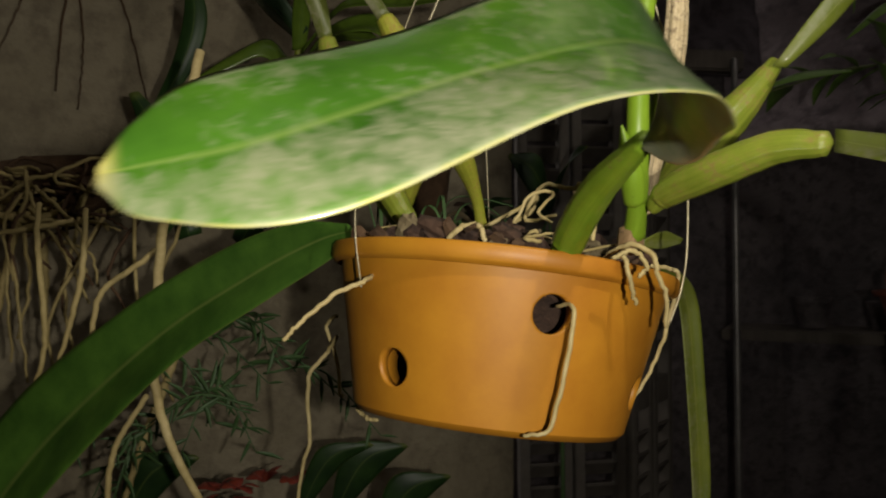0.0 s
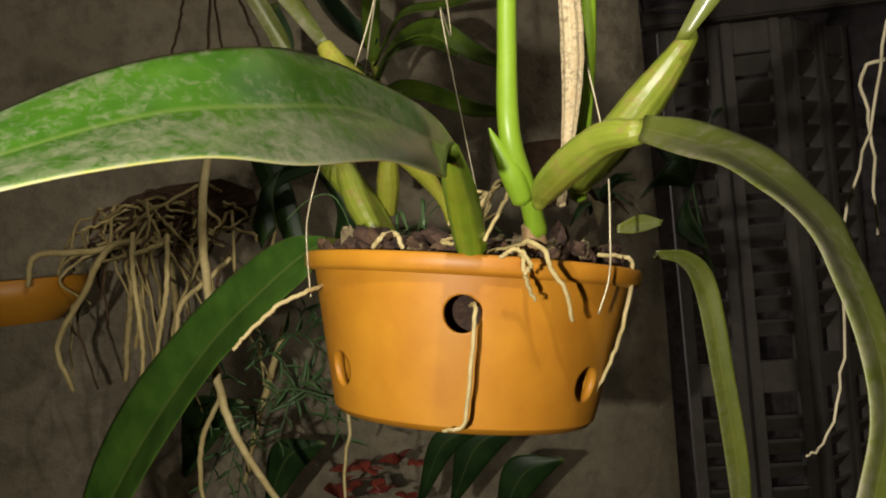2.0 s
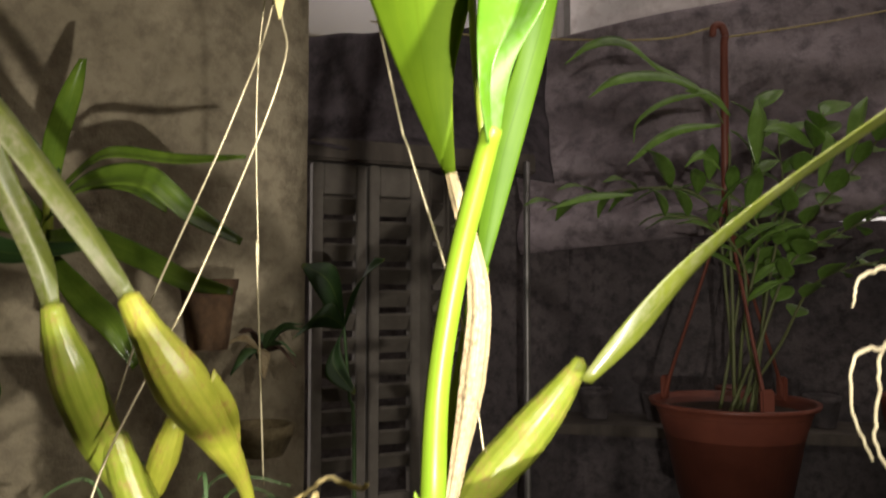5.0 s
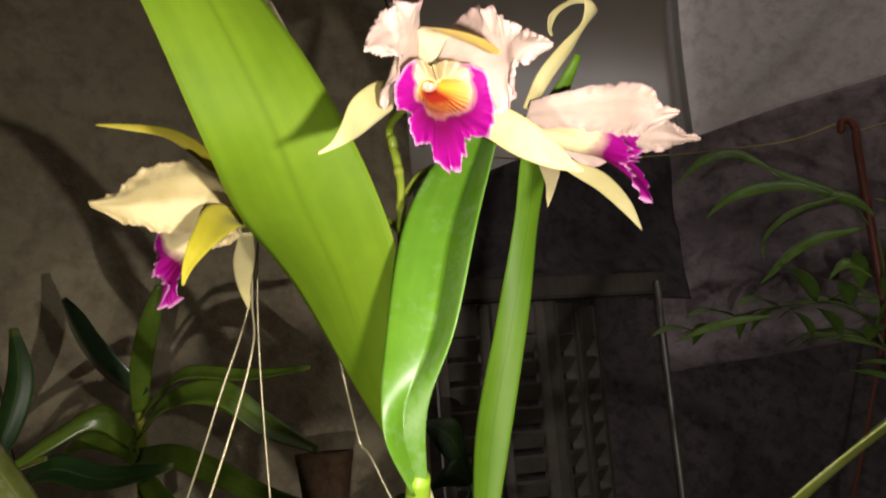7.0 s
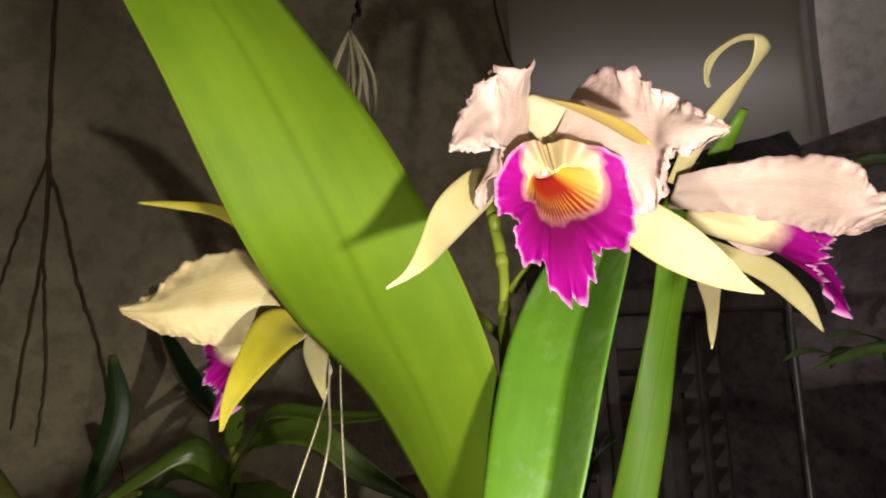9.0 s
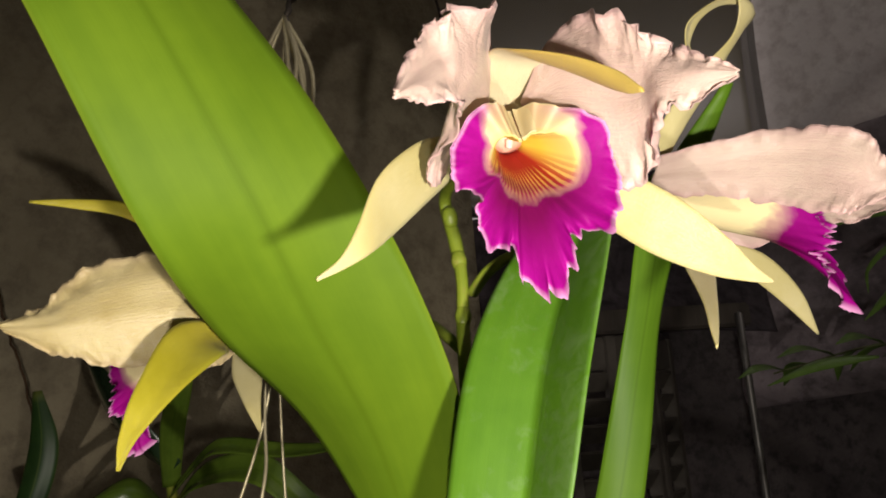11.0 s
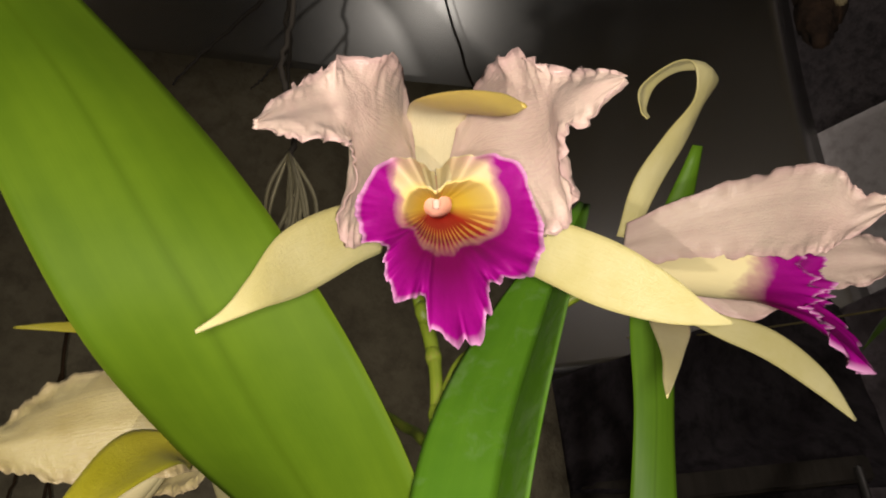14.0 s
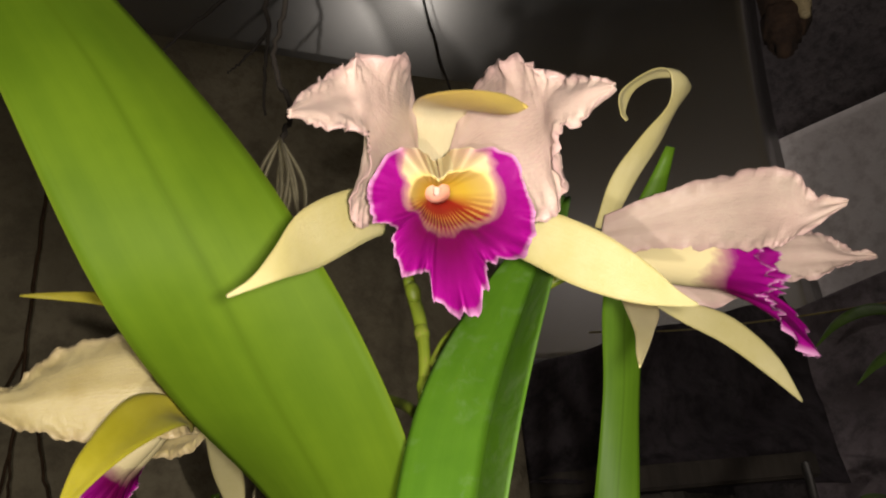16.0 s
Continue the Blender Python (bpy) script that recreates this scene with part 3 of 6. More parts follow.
def chunk_mesh(seed, size):
    rnd = random.Random(seed)
    bm = bmesh.new()
    bmesh.ops.create_icosphere(bm, subdivisions=2, radius=1.0)
    off = Vector([rnd.uniform(0, 50) for _ in range(3)])
    for v in bm.verts:
        d = noise.noise(v.co * 1.6 + off) * 0.45 + noise.noise(v.co * 4 + off) * 0.18
        v.co *= 1 + d
        v.co.x, v.co.y, v.co.z = v.co.x * size[0], v.co.y * size[1], v.co.z * size[2]
    me = bpy.data.meshes.new("chunk")
    bm.to_mesh(me)
    bm.free()
    return me


# ---- the large structure ----
def slab(name, a, b, z0, z1, thick, material, label, bevel=0.0):
    """An upright wall from a to b (x, y), its face on the left hand of the way a to b turned to the camera."""
    a, b = Vector((*a, 0)), Vector((*b, 0))
    d = b - a
    nrm = Vector((-d.y, d.x, 0)).normalized()
    n, m = 40, 24
    verts, faces = [], []
    for layer in (0, 1):
        for i in range(n + 1):
            for k in range(m + 1):
                p = a + d * (i / n) + Vector((0, 0, z0 + (z1 - z0) * k / m))
                bulge = 0.018 * noise.noise(p * 1.3) + 0.006 * noise.noise(p * 5.0)
                verts.append(p + nrm * (thick if layer else bulge))
    s = (n + 1) * (m + 1)
    for i in range(n):
        for k in range(m):
            q = (i * (m + 1) + k, (i + 1) * (m + 1) + k, (i + 1) * (m + 1) + k + 1, i * (m + 1) + k + 1)
            faces.append(q)
            faces.append(tuple(s + v for v in reversed(q)))
    rim = [i * (m + 1) for i in range(n + 1)] + [n * (m + 1) + k for k in range(1, m + 1)] + [i * (m + 1) + m for i in range(n - 1, -1, -1)] + [k for k in range(m - 1, 0, -1)]
    for q, r in zip(rim, rim[1:] + rim[:1]):
        faces.append((r, q, s + q, s + r))
    return part(name, mesh_of(name, verts, faces), material, None, label, "structure")


tagged(slab("wall_left", (-3.10, -0.21), (-0.06, 1.72), 0.0, 2.76, 0.18, M_PLASTER, "stained brown plaster wall with cracks and patches"), category="wall")
tagged(slab("wall_back", (-0.30, 2.42), (0.80, 2.58), 0.0, 2.22, 0.15, M_STONE, "dark stone wall behind the louvred shutters"), category="wall")
tagged(slab("wall_right", (0.78, 2.58), (3.5, 1.05), 0.0, 1.70, 0.15, M_STONE, "rough dark stone wall"), category="wall")
tagged(slab("wall_upper", (0.79, 2.61), (3.6, 1.02), 2.315, 2.93, 0.15, M_WHITEWASH, "worn whitewashed wall above the dark cloth"), category="wall")
tagged(slab("wall_crown", (0.79, 2.61), (3.6, 1.02), 2.93, 4.2, 0.15, M_STONE, "dark top of the wall"), category="wall")
# three unseen walls, added; their height blocks sky glow from the sheeting
tagged(slab("wall_behind", (3.6, -2.4), (-3.2, -2.4), 0.0, 4.3, 0.15, M_PLASTER, "unseen plaster wall, added to close the patio off from the sky"), category="wall")
tagged(slab("wall_side", (3.7, 1.5), (3.7, -2.5), 0.0, 4.3, 0.15, M_PLASTER, "unseen plaster wall, added to close the patio off from the sky"), category="wall")
tagged(slab("wall_corner", (-3.3, -2.5), (-3.3, 0.1), 0.0, 4.3, 0.15, M_PLASTER, "unseen plaster wall, added to close the patio off from the sky"), category="wall")


def grid_sheet(name, f, n, m, material, label, category, thick=0.01):
    """A thin sheet with thickness from a function of two numbers."""
    verts, faces = [], []
    for layer in (0, 1):
        for i in range(n + 1):
            for k in range(m + 1):
                p, nrm = f(i / n, k / m)
                verts.append(p + nrm * (thick * layer))
    s = (n + 1) * (m + 1)
    for i in range(n):
        for k in range(m):
            q = (i * (m + 1) + k, (i + 1) * (m + 1) + k, (i + 1) * (m + 1) + k + 1, i * (m + 1) + k + 1)
            faces.append(q)
            faces.append(tuple(s + v for v in reversed(q)))
    rim = [i * (m + 1) for i in range(n + 1)] + [n * (m + 1) + k for k in range(1, m + 1)] + [i * (m + 1) + m for i in range(n - 1, -1, -1)] + [k for k in range(m - 1, 0, -1)]
    for q, r in zip(rim, rim[1:] + rim[:1]):
        faces.append((r, q, s + q, s + r))
    return tagged(part(name, mesh_of(name, verts, faces), material, None, label, "structure"), category=category)


def tarp(u, v):
    """Smooth grey sheeting: upright below, bent over and carried level above the plants as a roof."""
    x = -3.3 + 4.085 * u
    y0, rise, radius, bend = 2.37 + 0.215 * x, 0.32, 1.2, math.pi / 2
    run = v * (rise + radius * bend + 3.4)
    if run < rise:
        y, z, phi = y0, 2.21 + run, 0.0
    elif run < rise + radius * bend:
        phi = (run - rise) / radius
        y, z = y0 - radius * (1 - math.cos(phi)), 2.21 + rise + radius * math.sin(phi)
    else:
        phi = bend
        y, z = y0 - radius - (run - rise - radius * bend), 2.21 + rise + radius
    p = Vector((x, y, z))
    nrm = Vector((-0.215 * math.cos(phi), math.cos(phi), math.sin(phi))).normalized()
    return p + nrm * (0.006 * noise.noise(p * 1.7)), nrm


grid_sheet("ceiling", tarp, 60, 110, M_SHEET, "smooth dark grey sheeting bent over the plants as a roof", "ceiling")


def ground(u, v):
    p = Vector((-5 + 10 * u, -4 + 10 * v, 0))
    return p + Vector((0, 0, 0.01 * noise.noise(p * 2))), Vector((0, 0, -1))


grid_sheet("ground", ground, 60, 60, M_GROUND, "dark uneven patio ground", "ground", 0.05)


def cloth(u, v):
    """Dark shade cloth that hangs in front of the right-hand wall, in horizontal folds."""
    a, b = Vector((0.63, 2.58, 0)), Vector((3.5, 0.98, 0))
    d = b - a
    out = Vector((d.y, -d.x, 0)).normalized()
    z = 2.312 + 0.28 * min(u, 0.4) - 0.70 * v
    p = a + d * u + Vector((0, 0, z))
    fold = 0.03 * math.sin(22 * v + 3 * noise.noise(p * 0.9)) * v + 0.03 * noise.noise(p * 2.2) + 0.022 * noise.noise(Vector((p.x * 2.5, p.y * 2.5, p.z * 11.0 + 2.0 * p.x)))
    return p + out * (0.05 + fold), -out


grid_sheet("backdrop_cloth", cloth, 120, 80, M_CLOTH, "dark creased shade cloth hanging over the wall", "cloth", 0.004)


def louvred_shutter(origin, width, height, turn):
    t = thing("louvred_shutter", origin, "dark painted wooden louvred shutter of the wall recess", "shutter", "shutters of the recess", "structure")
    rot = Matrix.Translation(origin) @ Matrix.Rotation(radians(turn), 4, "Z")

    def bar(name, size, at, tilt=0.0):
        me = box_mesh(size, 0.003)
        me.transform(rot @ Matrix.Translation(at) @ Matrix.Rotation(radians(tilt), 4, "X"))
        part(name, me, M_SHUTTER, t)

    for x in (0.013, width - 0.013):
        bar("stile", (0.026, 0.035, height), (x, 0, height / 2))
    for z in (0.04, height * 0.52, height - 0.04):
        bar("rail", (width - 0.053, 0.032, 0.075), (width / 2, 0, z))
    z = 0.12
    while z < height - 0.1:
        if abs(z - height * 0.52) > 0.07:
            bar("slat", (width - 0.052, 0.009, 0.052), (width / 2, 0, z), 38)
        z += 0.058


for x, y, turn in ((-0.055, 1.97, 16), (0.085, 2.01, 16), (0.228, 2.055, 60), (0.300, 2.180, 60)):
    louvred_shutter((x, y, 0.02), 0.137, 1.79, turn)


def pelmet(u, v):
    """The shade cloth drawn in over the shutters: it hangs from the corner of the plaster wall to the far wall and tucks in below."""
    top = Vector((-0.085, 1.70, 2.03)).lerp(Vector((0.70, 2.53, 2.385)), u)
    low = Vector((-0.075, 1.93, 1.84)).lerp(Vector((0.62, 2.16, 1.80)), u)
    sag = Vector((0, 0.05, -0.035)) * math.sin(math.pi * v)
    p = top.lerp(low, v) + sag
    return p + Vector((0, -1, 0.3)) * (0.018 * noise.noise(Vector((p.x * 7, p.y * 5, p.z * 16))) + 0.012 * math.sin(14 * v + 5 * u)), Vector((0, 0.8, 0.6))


# the pelmet's deep shadow comes from this darkened cloth colour
grid_sheet("pelmet_cloth", pelmet, 60, 40, M_CLOTH_SHADED, "shade cloth tucked in over the shutters, its shadow put into the colour", "cloth", 0.004)
lintel = box_mesh((0.66, 0.05, 0.055), 0.006)
lintel.transform(Matrix.Translation((0.225, 2.035, 1.84)) @ Matrix.Rotation(radians(16), 4, "Z"))
tagged(part("lintel", lintel, M_TIMBER, None, "weathered timber lintel above the shutters", "structure"), category="lintel")


# ---- the orchid's pot ----
POT = Matrix.Translation((-0.033, 0.530, 1.327)) @ Matrix.Rotation(radians(6.5), 4, "Y") @ Matrix.Rotation(radians(-7.0), 4, "X")
pot = thing("hanging_orchid_pot", POT.translation, "orange terracotta-coloured plastic orchid pot with round side holes", "pot")
RIM, FOOT, DEEP = 0.1225, 0.095, 0.107


def pot_radius(z):
    return FOOT + (RIM - 0.004 - FOOT) * (1 + z / DEEP)


def pot_body():
    """The wall is cut by a fine grid whose cells inside a hole are left out; the hole's sides join the two skins."""
    holes = [(a, z, 0.0118) for a, z in ((-71.4, -0.0363), (-125.0, -0.0785), (-17.5, -0.0785), (36.5, -0.0363), (90.5, -0.0785), (144.5, -0.0363), (-179.0, -0.0363))]
    segs, rows = 480, 88
    verts, faces = [], []
    inside = lambda ang, z: any(((ang - h[0] + 180) % 360 - 180) ** 2 * (radians(1) * pot_radius(h[1])) ** 2 + (z - h[1]) ** 2 < h[2] ** 2 for h in holes)
    open_cells = set()
    for i in range(rows):
        for k in range(segs):
            z, ang = -DEEP + (DEEP - 0.012) * (i + 0.5) / rows, 360 * (k + 0.5) / segs
            if inside(ang, z):
                open_cells.add((i, k))
    lip_of_hole = set()
    for i, k in open_cells:
        for corner in ((i, k), (i + 1, k), (i, (k + 1) % segs), (i + 1, (k + 1) % segs)):
            around = [(corner[0] - di, (corner[1] - dk) % segs) in open_cells for di in (0, 1) for dk in (0, 1)]
            if not all(around):
                lip_of_hole.add(corner)
    for layer, off in ((0, 0.0), (1, -0.0065)):
        for i in range(rows + 1):
            z = -DEEP + (DEEP - 0.012) * i / rows
            for k in range(segs):
                ang = 360 * k / segs
                zz, aa = z, ang
                if (i, k) in lip_of_hole:
                    h = min(holes, key=lambda o: (radians((ang - o[0] + 180) % 360 - 180) * 0.1) ** 2 + (z - o[1]) ** 2)
                    r = pot_radius(h[1])
                    dx, dz = radians((ang - h[0] + 180) % 360 - 180) * r, z - h[1]
                    dist = math.hypot(dx, dz)
                    aa, zz = h[0] + math.degrees(dx * h[2] / dist / r), h[1] + dz * h[2] / dist
                rad = pot_radius(zz) + off
                verts.append((rad * math.cos(radians(aa)), rad * math.sin(radians(aa)), zz))
    layer_size = (rows + 1) * segs
    for i in range(rows):
        for k in range(segs):
            a, b = i * segs + k, i * segs + (k + 1) % segs
            if (i, k) not in open_cells:
                faces.append((a, b, b + segs, a + segs))
                faces.append((layer_size + a, layer_size + a + segs, layer_size + b + segs, layer_size + b))
            else:
                for cell, e in (((i - 1, k), (a, b)), ((i + 1, k), (b + segs, a + segs)), ((i, (k - 1) % segs), (a + segs, a)), ((i, (k + 1) % segs), (b, b + segs))):
                    if cell not in open_cells:
                        faces.append((e[0], e[1], layer_size + e[1], layer_size + e[0]))
    base = len(verts)
    for r, z in ((pot_radius(-DEEP), -DEEP), (FOOT - 0.004, -DEEP - 0.004), (FOOT - 0.02, -DEEP - 0.0045), (0.012, -DEEP - 0.003)):
        for k in range(segs):
            verts.append((r * math.cos(2 * math.pi * k / segs), r * math.sin(2 * math.pi * k / segs), z))
    for i in range(3):
        for k in range(segs):
            a, b = base + i * segs + k, base + i * segs + (k + 1) % segs
            faces.append((b, a, a + segs, b + segs))
    me = mesh_of("pot_body", verts, faces)
    me.transform(POT)
    return me


part("body", pot_body(), M_POT, pot)


def hole_sleeve(angle, z):
    """The moulded collar that runs inward behind a low hole."""
    r0, ca, sa = pot_radius(z), math.cos(radians(angle)), math.sin(radians(angle))
    verts, faces, segs = [], [], 40
    for rad, depth in ((0.0130, 0.0060), (0.0126, 0.017), (0.0146, 0.017), (0.0146, 0.0070)):
        for k in range(segs):
            t = 2 * math.pi * k / segs
            dx, dz = rad * math.cos(t), rad * math.sin(t)
            r = r0 - depth + 0.22 * dz
            verts.append((r * ca - dx * sa, r * sa + dx * ca, z + dz))
    for i in range(3):
        for k in range(segs):
            p, q = i * segs + k, i * segs + (k + 1) % segs
            faces.append((p, q, q + segs, p + segs))
    me = mesh_of("hole_sleeve", verts, faces)
    me.transform(POT)
    return me


for angle in (-125.0, -17.5):
    part("hole_sleeve", hole_sleeve(angle, -0.0785), M_POT, pot)
rim_v, rim_f = lathe([(RIM - 0.0042, -0.013), (RIM - 0.0015, -0.0118), (RIM + 0.0005, -0.010), (RIM + 0.001, -0.002), (RIM, -0.0004), (RIM - 0.002, 0.0), (RIM - 0.006, -0.001), (RIM - 0.0075, -0.004), (RIM - 0.0075, -0.013)], 120)
rim_me = mesh_of("rim", rim_v, rim_f)
rim_me.transform(POT)
part("rim", rim_me, M_POT, pot)

# growing medium: bark pieces, pale moss and old roots, heaped to the rim
medium = thing("growing_medium", (-0.033, 0.530, 1.32), "brown bark pieces and dry moss filling the orchid pot", "bark")
mv, mf = lathe([(0.002, -0.012), (0.05, -0.010), (0.09, -0.012), (0.106, -0.018), (0.088, -0.025), (0.074, -0.058), (0.064, -0.099), (0.002, -0.100)], 60)
for i, v in enumerate(mv):
    p = Vector(v)
    mv[i] = p + Vector((0, 0, 0.012 * noise.noise(p * 45) + 0.006 * noise.noise(p * 120))) if p.z > -0.03 else p
bed = mesh_of("bed", mv, mf)
bed.transform(POT)
part("bed", bed, M_BARK, medium)
rnd = random.Random(4)


def flake_mesh(seed, size, material):
    """A splintered flake of bark: an angular, slightly bent wedge."""
    me = chunk_mesh(seed, size)
    r = random.Random(seed)
    for v in me.vertices:
        v.co.z += 0.35 * size[2] * math.sin(v.co.x / size[0] * 2.2)
        v.co *= 1 + r.uniform(-0.16, 0.16)
    me.materials.append(material)
    return me


FLAKES = [flake_mesh(s, (rnd.uniform(0.006, 0.013), rnd.uniform(0.005, 0.009), rnd.uniform(0.0025, 0.006)), M_BARK) for s in range(8)]
FLAKES += [flake_mesh(40 + s, (rnd.uniform(0.006, 0.012), rnd.uniform(0.004, 0.007), rnd.uniform(0.002, 0.004)), M_MOUNT) for s in range(8)]
MOSSES = [flake_mesh(30 + s, (0.008, 0.006, 0.004), M_MOSS) for s in range(4)]
for i in range(230):
    a, r = rnd.uniform(0, 6.283), 0.109 * math.sqrt(rnd.random())
    moss = rnd.random() < 0.36
    ob = part("moss_tuft" if moss else "bark_piece", rnd.choice(MOSSES if moss else FLAKES), None, medium)
    place = POT @ Matrix.Translation((r * math.cos(a), r * math.sin(a), rnd.uniform(-0.008, 0.010) + 0.008 * (1 - r / 0.109)))
    ob.matrix_basis = place @ Euler((rnd.uniform(-0.9, 0.9), rnd.uniform(-0.9, 0.9), rnd.uniform(0, 6))).to_matrix().to_4x4() @ Matrix.Scale(rnd.uniform(0.7, 1.35), 4)

# a few larger pieces stand above the rim
for i, (x, y, z, k) in enumerate(((-0.040, -0.085, 0.010, 1.7), (-0.062, -0.066, 0.008, 1.5), (0.078, -0.060, 0.008, 1.6), (0.062, -0.040, 0.012, 1.7), (0.092, -0.030, 0.006, 1.4), (0.0, -0.03, 0.010, 1.6), (-0.02, -0.02, 0.012, 1.6), (-0.012, -0.078, 0.006, 1.4))):
    ob = part("bark_piece", FLAKES[i], None, medium)
    ob.matrix_basis = POT @ Matrix.Translation((x, y, z)) @ Euler((0.5 * i, 0.7 + 0.3 * i, 2.3 * i)).to_matrix().to_4x4() @ Matrix.Scale(k, 4)

# ---- the wire hanger ----
hanger = thing("wire_hanger", (-0.0105, 0.4648, 1.8222), "thin galvanised wires holding the orchid pot", "wire")
APEX = (-0.0112, 0.4667, 1.8114)
for pts in (
    [(-0.1176, 0.4381, 1.3156), (-0.1231, 0.4473, 1.3475), (-0.1228, 0.4525, 1.3730), (-0.1132, 0.4642, 1.4139), (-0.0723, 0.4739, 1.5033), (-0.0286, 0.4683, 1.6160), (-0.0301, 0.4845, 1.6691), APEX],
    [(-0.1414, 0.5650, 1.4099), (-0.1104, 0.5359, 1.4884), (-0.0587, 0.5017, 1.5967), (-0.0352, 0.5063, 1.6761), APEX],
    [(-0.0468, 0.5976, 1.3609), (-0.0492, 0.5538, 1.5211), (-0.0500, 0.5727, 1.5149), (-0.0481, 0.5500, 1.6615), APEX],
    [(0.0731, 0.4627, 1.2915), (0.081, 0.4656, 1.3136), (0.0843, 0.464, 1.340), (0.0854, 0.4690, 1.387), (0.079, 0.4707, 1.440), (0.0706, 0.470, 1.481), (0.0400, 0.440, 1.565), (0.0296, 0.4335, 1.600), APEX],
):
    part("wire", tube(pts, [0.00072, 0.00072], 60, 6), M_WIRE, hanger)
for i in range(5):
    a = i * 1.25
    top, low = Vector(APEX) + Vector((0, 0, 0.012)), Vector(APEX) + Vector((0.010 * math.cos(a), 0.010 * math.sin(a), -0.036 - 0.006 * (i % 3)))
    bulge = Vector((0.007 * math.cos(a + 0.8), 0.007 * math.sin(a + 0.8), 0))
    part("wire_loop", tube([top, (top + low) / 2 + bulge, low, (top + low) / 2 - bulge * 0.5 + Vector((0.004, 0, 0)), top], [0.0010, 0.0010], 30, 6), M_WIRE, hanger)
part("hook_wire", tube([Vector(APEX) + Vector((0, 0, 0.008)), Vector(APEX) + Vector((0.004, 0.002, 0.03)), Vector(APEX) + Vector((-0.003, 0, 0.06)), Vector(APEX) + Vector((0.001, 0.01, 0.14)), Vector(APEX) + Vector((0.0, 0.03, 0.4)), Vector(APEX) + Vector((0.02, 0.1, 1.2))], [0.0014, 0.0014], 60, 8, wobble=0.0012), M_TIMBER, hanger)

# ---- the orchid ----
orchid = thing("orchid", POT.translation, "flowering orchid with thick green leaves and three cream and magenta flowers", "orchid")


def leaf(stations, material, label="", **kw):
    return part("leaf", blade(stations, **kw), material, orchid, label)


# the old arching leaf that reaches over the pot
bulb_front = part("pseudobulb", tube([(0.0083, 0.4260, 1.3333), (0.0101, 0.4193, 1.3439), (0.0230, 0.3780, 1.3687), (0.0401, 0.3249, 1.3865)], [0.0076, 0.0098, 0.0090, 0.0050], 40, 48, 9, 0.022, 0.0002, 2), M_BULB_FRESH, orchid)
leaf([
    ((0.0401, 0.3249, 1.3865), (0.0022, 0.0020, 0.0042)),
    ((0.0452, 0.3035, 1.3862), (-0.0026, 0.0030, 0.0135)),
    ((0.0467, 0.2794, 1.3890), (-0.0071, 0.0028, 0.0177)),
    ((0.0393, 0.2393, 1.3962), (-0.0137, 0.0053, 0.0217)),
    ((0.0322, 0.1980, 1.3935), (-0.0137, 0.0070, 0.0223)),
    ((0.0115, 0.1615, 1.3895), (-0.0201, 0.0073, 0.0169)),
    ((-0.0205, 0.1171, 1.3725), (-0.0203, 0.0087, 0.0096)),
    ((-0.0538, 0.0857, 1.3548), (-0.0140, 0.0092, 0.0129)),
    ((-0.0705, 0.0775, 1.3495), (-0.0040, 0.0050, 0.0085)),
    ((-0.0770, 0.0753, 1.3478), (-0.0002, 0.0008, 0.0020)),
], M_LEAF_OLD, "old dusty arching leaf with a yellowed tip", n=80, m=24, fold=-0.07, crease=1.3, thick=0.0022)

# the leaf that droops beside the pot
part("pseudobulb", tube([(-0.1017, 0.5131, 1.3287), (-0.1259, 0.5159, 1.3389), (-0.1616, 0.5341, 1.3481), (-0.1987, 0.5533, 1.3395)], [0.006, 0.009, 0.009, 0.006], 32, 48, 11, 0.022, 0.0002, 18), M_BULB, orchid)
leaf([
    ((-0.1356, 0.4942, 1.3536), (-0.0046, 0.0042, 0.0041)),
    ((-0.1683, 0.5060, 1.3456), (-0.0137, 0.0052, 0.0136)),
    ((-0.2278, 0.5279, 1.3215), (-0.0193, 0.0117, 0.0202)),
    ((-0.3214, 0.5562, 1.2702), (-0.0270, 0.0154, 0.0213)),
    ((-0.4329, 0.5813, 1.1817), (-0.0338, 0.0192, 0.0267)),
    ((-0.5028, 0.5838, 1.0940), (-0.0299, 0.0149, 0.0211)),
    ((-0.5356, 0.5827, 1.0290), (-0.0065, 0.0039, 0.0030)),
], M_LEAF_DROOP, "dark green leaf drooping beside the pot", n=46, m=16, crease=1.2, fold=-0.28, thick=0.0018)

# the leaf hanging behind the pot
leaf([
    ((0.0860, 0.6290, 1.3194), (0.0014, 0.0005, 0.0029)),
    ((0.1080, 0.6422, 1.3133), (0.0048, 0.0018, 0.0046)),
    ((0.1209, 0.6520, 1.2876), (0.0083, 0.0030, 0.0038)),
    ((0.1276, 0.6595, 1.2129), (0.0086, 0.0032, 0.0015)),
    ((0.1323, 0.6663, 1.1290), (0.0086, 0.0031, 0.0003)),
    ((0.1306, 0.6655, 1.0575), (0.0046, 0.0017, 0.0007)),
], M_LEAF_OLIVE, "narrow olive leaf hanging behind the pot", n=34, m=10, fold=0.3, thick=0.0014)
leaf([((0.0703, 0.5616, 1.3422), (0.0003, 0.0001, 0.0027)), ((0.0853, 0.5671, 1.3448), (0.0016, 0.0006, 0.0068)), ((0.1011, 0.5729, 1.3438), (0.0012, 0.0004, 0.0020))], M_LEAF_OLIVE, "", n=14, m=8, fold=0.2)

